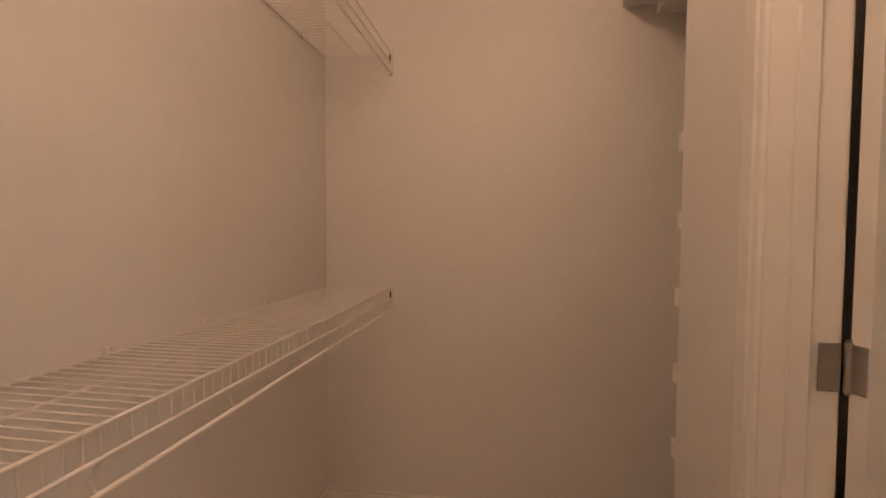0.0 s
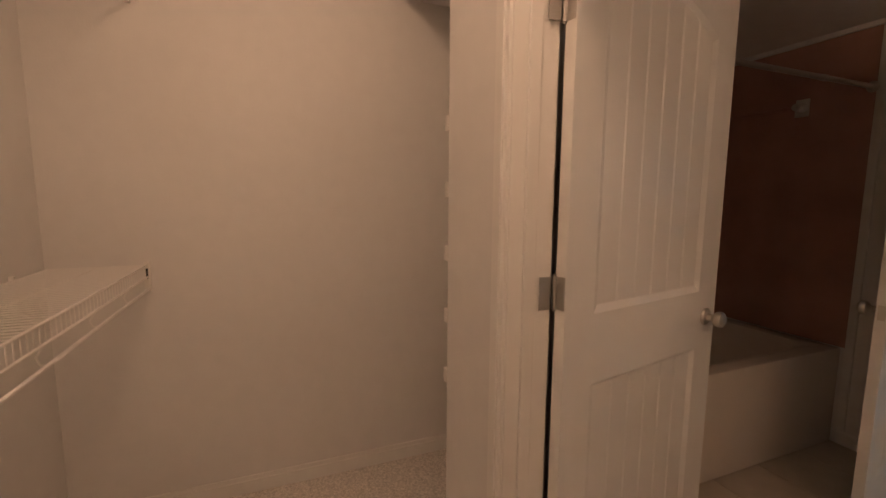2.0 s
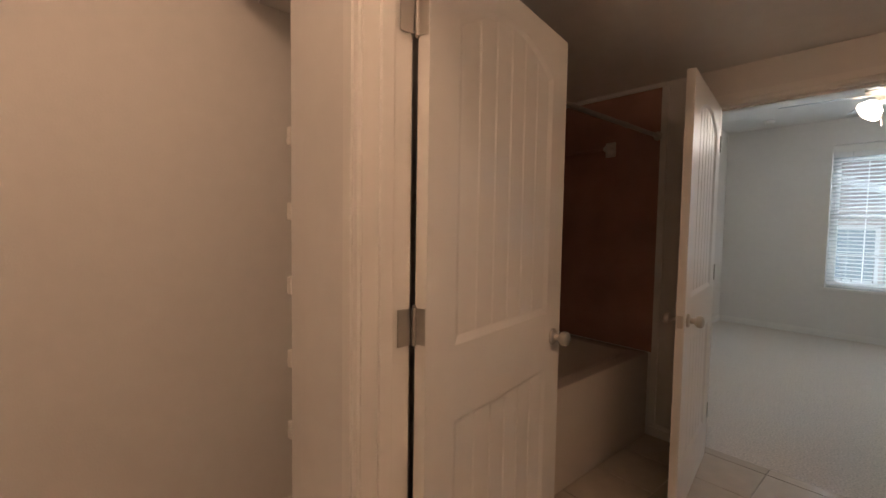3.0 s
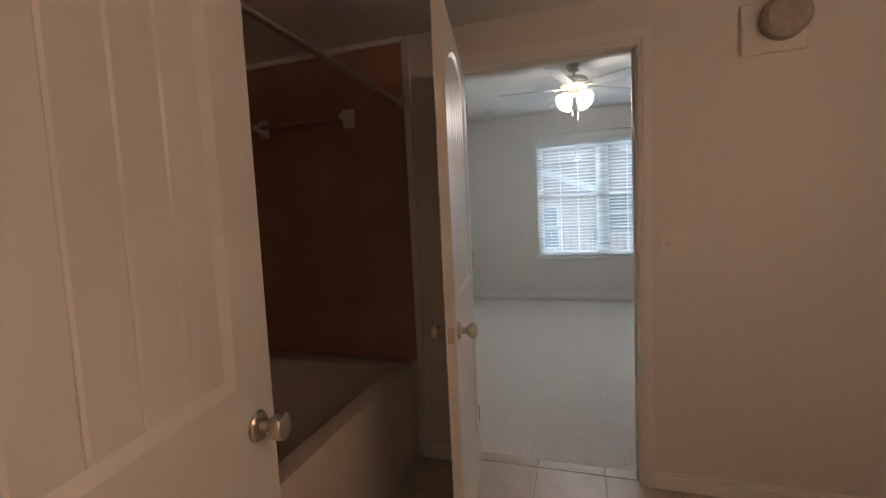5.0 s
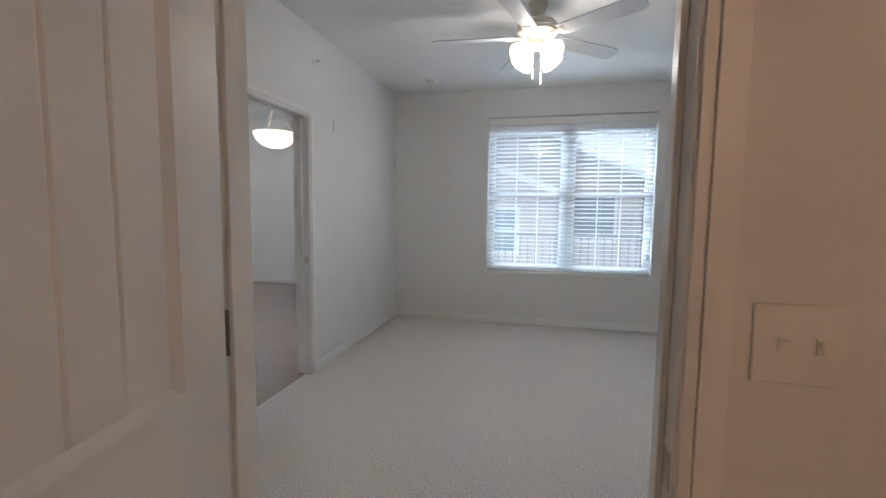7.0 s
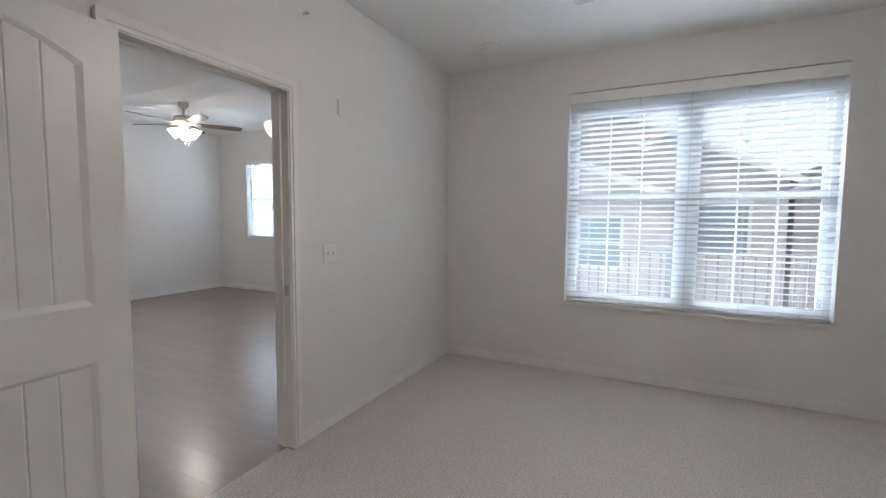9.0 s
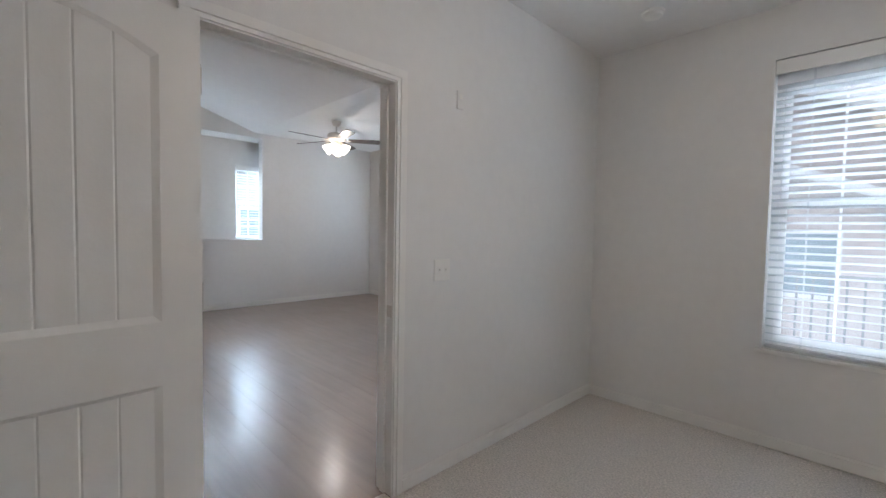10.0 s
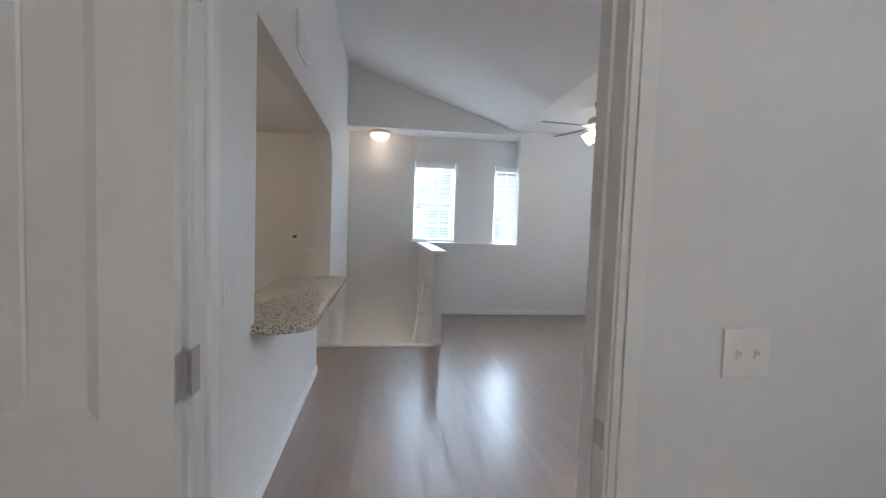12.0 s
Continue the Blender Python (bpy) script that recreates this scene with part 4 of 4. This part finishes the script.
tagged(to_object("bar_counter", bm, M_GRANITE, True), "speckled tan granite bar top with a rounded corner", "countertop")

post = thing("newel_post", "white painted short post with a moulded cap", "post", kind="structure")
part("shaft", box(bmesh.new(), -4.40, 1.00, -0.004, -4.26, 1.135, 1.02), M_TRIM, post)
part("cap", box(bmesh.new(), -4.42, 0.98, 1.02, -4.24, 1.138, 1.06, 0.006), M_TRIM, post)

th = thing("thermostat", "small white wall thermostat with a dark display", "thermostat")
part("case", box(bmesh.new(), 0, -0.06, -0.045, 0.025, 0.06, 0.045, 0.005), M_PLASTIC, th)
part("display", box(bmesh.new(), 0.0252, -0.03, -0.005, 0.027, 0.02, 0.025), M_DARK, th)
th.matrix_basis = pose(-4.63, 0.80, 1.18)

vent = thing("wall_vent", "white louvred return air grille high on the wall", "vent")
part("frame", box(bmesh.new(), -2.36, KY, 2.48, -2.02, KY + 0.008, 2.72, 0.003), M_PLASTIC, vent)
for i in range(9):
    z = 2.505 + i * 0.0225
    part("louvre", box(bmesh.new(), -2.335, KY + 0.0085, z, -2.045, KY + 0.014, z + 0.014, 0.002), M_PLASTIC, vent)

for i in range(13):
    x1 = SX - i * 0.25
    z1 = -(i + 1) * 0.185
    if x1 - 0.28 < NX + 0.02:
        break
    st = thing("stair_step", "carpeted stair step going down", "stair", group="stair steps", kind="structure")
    part("tread", box(bmesh.new(), x1 - 0.28, KY + 0.003, z1 - 0.185, x1 - 0.001, SY - 0.113, z1, 0.01), M_CARPET, st)
slab("trim_stair_nosing", SX - 0.03, KY + 0.002, -0.05, SX + 0.055, SY - 0.112, 0.012, M_TRIM, "white painted nosing at the top of the stairs", "trim")

hr = thing("handrail", "white painted stair handrail on metal brackets", "handrail")
p0, p1 = Vector((SX - 0.25, SY - 0.17, 0.80)), Vector((SX - 1.9, SY - 0.17, -0.42))
part("rail", tube(bmesh.new(), p0, p1, 0.021, seg=14), M_TRIM, hr, smooth=True)
for f in (0.08, 0.5, 0.92):
    c = p0.lerp(p1, f)
    bm = tube(bmesh.new(), c + Vector((0, 0, -0.02)), c + Vector((0, 0.03, -0.06)), 0.006, seg=8)
    tube(bm, c + Vector((0, 0.03, -0.06)), c + Vector((0, 0.062, -0.06)), 0.006, seg=8)
    part("bracket", bm, M_NICKEL, hr)

# ---------------------------------------------------------------- outdoors
slab("ground", -120, -120, -3.2, 120, 120, -3.0, M_GROUND, "grey concrete and dry ground outside", "ground")

M_SKY = glow("overcast_sky", (0.88, 0.94, 1.0), 0.5)
M_SKY.node_tree.nodes["Principled BSDF"].inputs["Base Color"].default_value = (0, 0, 0, 1)
M_SKY.node_tree.nodes["Principled BSDF"].inputs["Specular IOR Level"].default_value = 0
slab("backdrop_north", -110, 75, -3, 110, 76, 60, M_SKY, "pale overcast sky beyond the houses", "sky")
slab("backdrop_west", -76, -60, -3, -75, 75, 60, M_SKY, "pale overcast sky beyond the houses", "sky")


def house(label, w, d, eave, rise, siding, wins):
    """Gabled house, front gable towards -y, base at the origin."""
    root = thing("house", label, "house", group="neighbouring houses")
    bm = bmesh.new()
    sec = [(-w / 2, 0), (w / 2, 0), (w / 2, eave), (0, eave + rise), (-w / 2, eave)]
    f = [bm.verts.new((x, 0, z)) for x, z in sec]
    b = [bm.verts.new((x, d, z)) for x, z in sec]
    bm.faces.new(f)
    bm.faces.new(b[::-1])
    for i in range(5):
        bm.faces.new((f[i], b[i], b[(i + 1) % 5], f[(i + 1) % 5]))
    wl = part("wall", bm, siding, root)
    bm = bmesh.new()
    k = int((eave + rise) / 0.2)
    for i in range(k):
        z = 0.1 + i * 0.2
        half = w / 2 if z < eave else w / 2 * (eave + rise - z) / rise
        if half > 0.2:
            box(bm, -half + 0.02, -0.018, z, half - 0.02, -0.001, z + 0.185)
    tagged(part("siding_boards", bm, siding, root), kind="stuff")
    for s2 in (-1, 1):
        bm = bmesh.new()
        o = 0.35
        ex, ez = w / 2 + o, eave - o * rise / (w / 2)
        vs = [bm.verts.new((s2 * x, y, z)) for y in (-o, d + o) for x, z in ((0, eave + rise), (ex, ez), (ex, ez + 0.14), (0, eave + rise + 0.14))]
        for q in ((0, 1, 2, 3), (7, 6, 5, 4), (0, 4, 5, 1), (1, 5, 6, 2), (2, 6, 7, 3), (3, 7, 4, 0)):
            bm.faces.new([vs[i] for i in q])
        rf = part("roof", bm, M_ROOF, root)
        bm = bmesh.new()
        vs = [bm.verts.new((s2 * x, y, z)) for y in (-o - 0.03, -o) for x, z in ((0, eave + rise - 0.1), (ex, ez - 0.1), (ex, ez + 0.15), (0, eave + rise + 0.15))]
        for q in ((0, 1, 2, 3), (7, 6, 5, 4), (0, 4, 5, 1), (1, 5, 6, 2), (2, 6, 7, 3), (3, 7, 4, 0)):
            bm.faces.new([vs[i] for i in q])
        part("bargeboard", bm, M_WHITE_EXT, rf)
    for x, z, ww, hh in wins:
        bm = bmesh.new()
        for c in ((x - ww / 2 - 0.1, z, x - ww / 2, z + hh), (x + ww / 2, z, x + ww / 2 + 0.1, z + hh), (x - ww / 2 - 0.1, z + hh, x + ww / 2 + 0.1, z + hh + 0.1),
                  (x - ww / 2 - 0.1, z - 0.1, x + ww / 2 + 0.1, z), (x - ww / 2, z + hh / 2 - 0.03, x + ww / 2, z + hh / 2 + 0.03)):
            box(bm, c[0], -0.06, c[1], c[2], -0.019, c[3])
        wd = part("window", bm, M_WHITE_EXT, root)
        part("pane", box(bmesh.new(), x - ww / 2, -0.03, z, x + ww / 2, -0.0185, z + hh), M_PANE_DARK, wd)
    return root


WINS = [(-2.2, 3.6, 1.1, 1.5), (0, 3.6, 1.1, 1.5), (2.2, 3.6, 1.1, 1.5), (-2.2, 0.9, 1.1, 1.5), (2.2, 0.9, 1.1, 1.5)]
house("pinkish beige sided two-storey house with a broad gable", 13, 9, 5.65, 3.2, M_SIDING, WINS + [(4.6, 3.3, 1.8, 1.6)]).matrix_basis = pose(-1.0, 17, -3.0)
house("low projecting gabled wing in pinkish beige siding", 7, 1.6, 5.0, 1.45, M_SIDING, [(-1.2, 2.9, 1.2, 1.5), (1.5, 2.9, 1.2, 1.5)]).matrix_basis = pose(-1.2, 15, -3.0)
house("pinkish beige sided two-storey house with a white bargeboard", 9, 9, 5.4, 2.4, M_SIDING, WINS).matrix_basis = pose(10.6, 19, -3.0)
house("blue-grey sided two-storey house with a gable", 8, 8, 5.0, 2.2, M_SIDING_BLUE, WINS).matrix_basis = pose(-10.5, 16, -3.0)
house("beige sided house seen from the stair windows", 9, 9, 5.4, 2.4, M_SIDING, WINS).matrix_basis = pose(-19, 6.5, -3.0, 0, 0, 90)
house("blue-grey sided house behind the stair windows", 8, 8, 5.0, 2.2, M_SIDING_BLUE, WINS).matrix_basis = pose(-20, -4, -3.0, 0, 0, 90)

# balcony rail across the way
rail = thing("balcony_rail", "dark metal balcony railing outside the bedroom", "railing")
for z in (0.22, 0.95):
    part("rail", box(bmesh.new(), -1.2, 6.38, z, 5.2, 6.42, z + 0.04), M_RAIL, rail)
for i in range(5):
    x = -1.2 + i * 1.59
    part("post", box(bmesh.new(), x, 6.36, -0.1, x + 0.05, 6.44, 1.0), M_RAIL, rail)
ball = box(bmesh.new(), -0.009, 6.391, 0.26, 0.009, 6.409, 0.95)
first = part("baluster", ball, M_RAIL, rail)
for i in range(1, 54):
    o = bpy.data.objects.new("baluster", first.data)
    scene.collection.objects.link(o)
    o.parent = rail
    o.location = (-1.14 + i * 0.118, 0, 0)
first.location = (-1.14, 0, 0)
slab("pavement_balcony", -1.3, 4.58, -0.35, 5.3, 6.5, -0.1, M_GROUND, "grey concrete balcony floor", "balcony")

# ---------------------------------------------------------------- floor pieces
fl = slab("floor_living", SX + 0.055, KY - 0.13, -0.2, -T * 0.45, LY1, -0.004, M_GAP, "pinkish brown wood-look laminate floor", "floor")
fl2 = slab("floor_living_west", LX0, SY, -0.2, SX + 0.055, LY1, -0.004, M_GAP, "pinkish brown wood-look laminate floor", "floor")


def plank_mesh(L, w, h=0.006):
    bm = box(bmesh.new(), 0, 0, -h, L, w, 0)
    top = [e for e in bm.edges if all(v.co.z > -1e-6 for v in e.verts)]
    bmesh.ops.bevel(bm, geom=top, offset=0.0002, segments=1, affect="EDGES")
    me = bpy.data.meshes.new("plank")
    bm.to_mesh(me)
    bm.free()
    me.materials.append(M_LAMINATE)
    return me


rnd = random.Random(5)
PW, PL, GAP = 0.19, 1.29, 0.0003
meshes = {}
y = KY - 0.13
row = 0
while y < LY1 - 0.01:
    w = min(PW, LY1 - y) - GAP
    x_lo = SX + 0.055 if y + w < SY else LX0
    x = x_lo - rnd.uniform(0.0, PL)
    while x < -T * 0.45:
        s, e = max(x, x_lo), min(x + PL - GAP, -T * 0.45)
        if e - s > 0.03:
            key = (math.floor((e - s) * 5000) / 5000, round(w, 3))
            if key not in meshes:
                meshes[key] = plank_mesh(key[0], w)
            o = bpy.data.objects.new("plank", meshes[key])
            scene.collection.objects.link(o)
            o.parent = fl
            o.location = (s, y, 0.0)
        x += PL
    y += PW
    row += 1

ft = slab("floor_bath", -0.16, CW - 0.06, -0.2, BATHX, T, -0.006, M_GROUT, "beige ceramic tile bathroom floor", "floor")
TS = 0.33
bm = box(bmesh.new(), 0, 0, -0.01, TS - 0.005, TS - 0.005, 0)
bmesh.ops.bevel(bm, geom=[e for e in bm.edges if all(v.co.z > -1e-6 for v in e.verts)], offset=0.002, segments=1, affect="EDGES")
tile_me = bpy.data.meshes.new("tile")
bm.to_mesh(tile_me)
bm.free()
tile_me.materials.append(M_TILE)
for i in range(7):
    for j in range(8):
        o = bpy.data.objects.new("tile", tile_me)
        scene.collection.objects.link(o)
        o.parent = ft
        o.location = (0.87 + i * TS - 0.02, CW - 0.055 + j * TS, 0.0)
        if o.location.y + TS > T or o.location.x + TS > BATHX + 0.3:
            o.scale = (1, min(1, (T - o.location.y) / TS), 1)
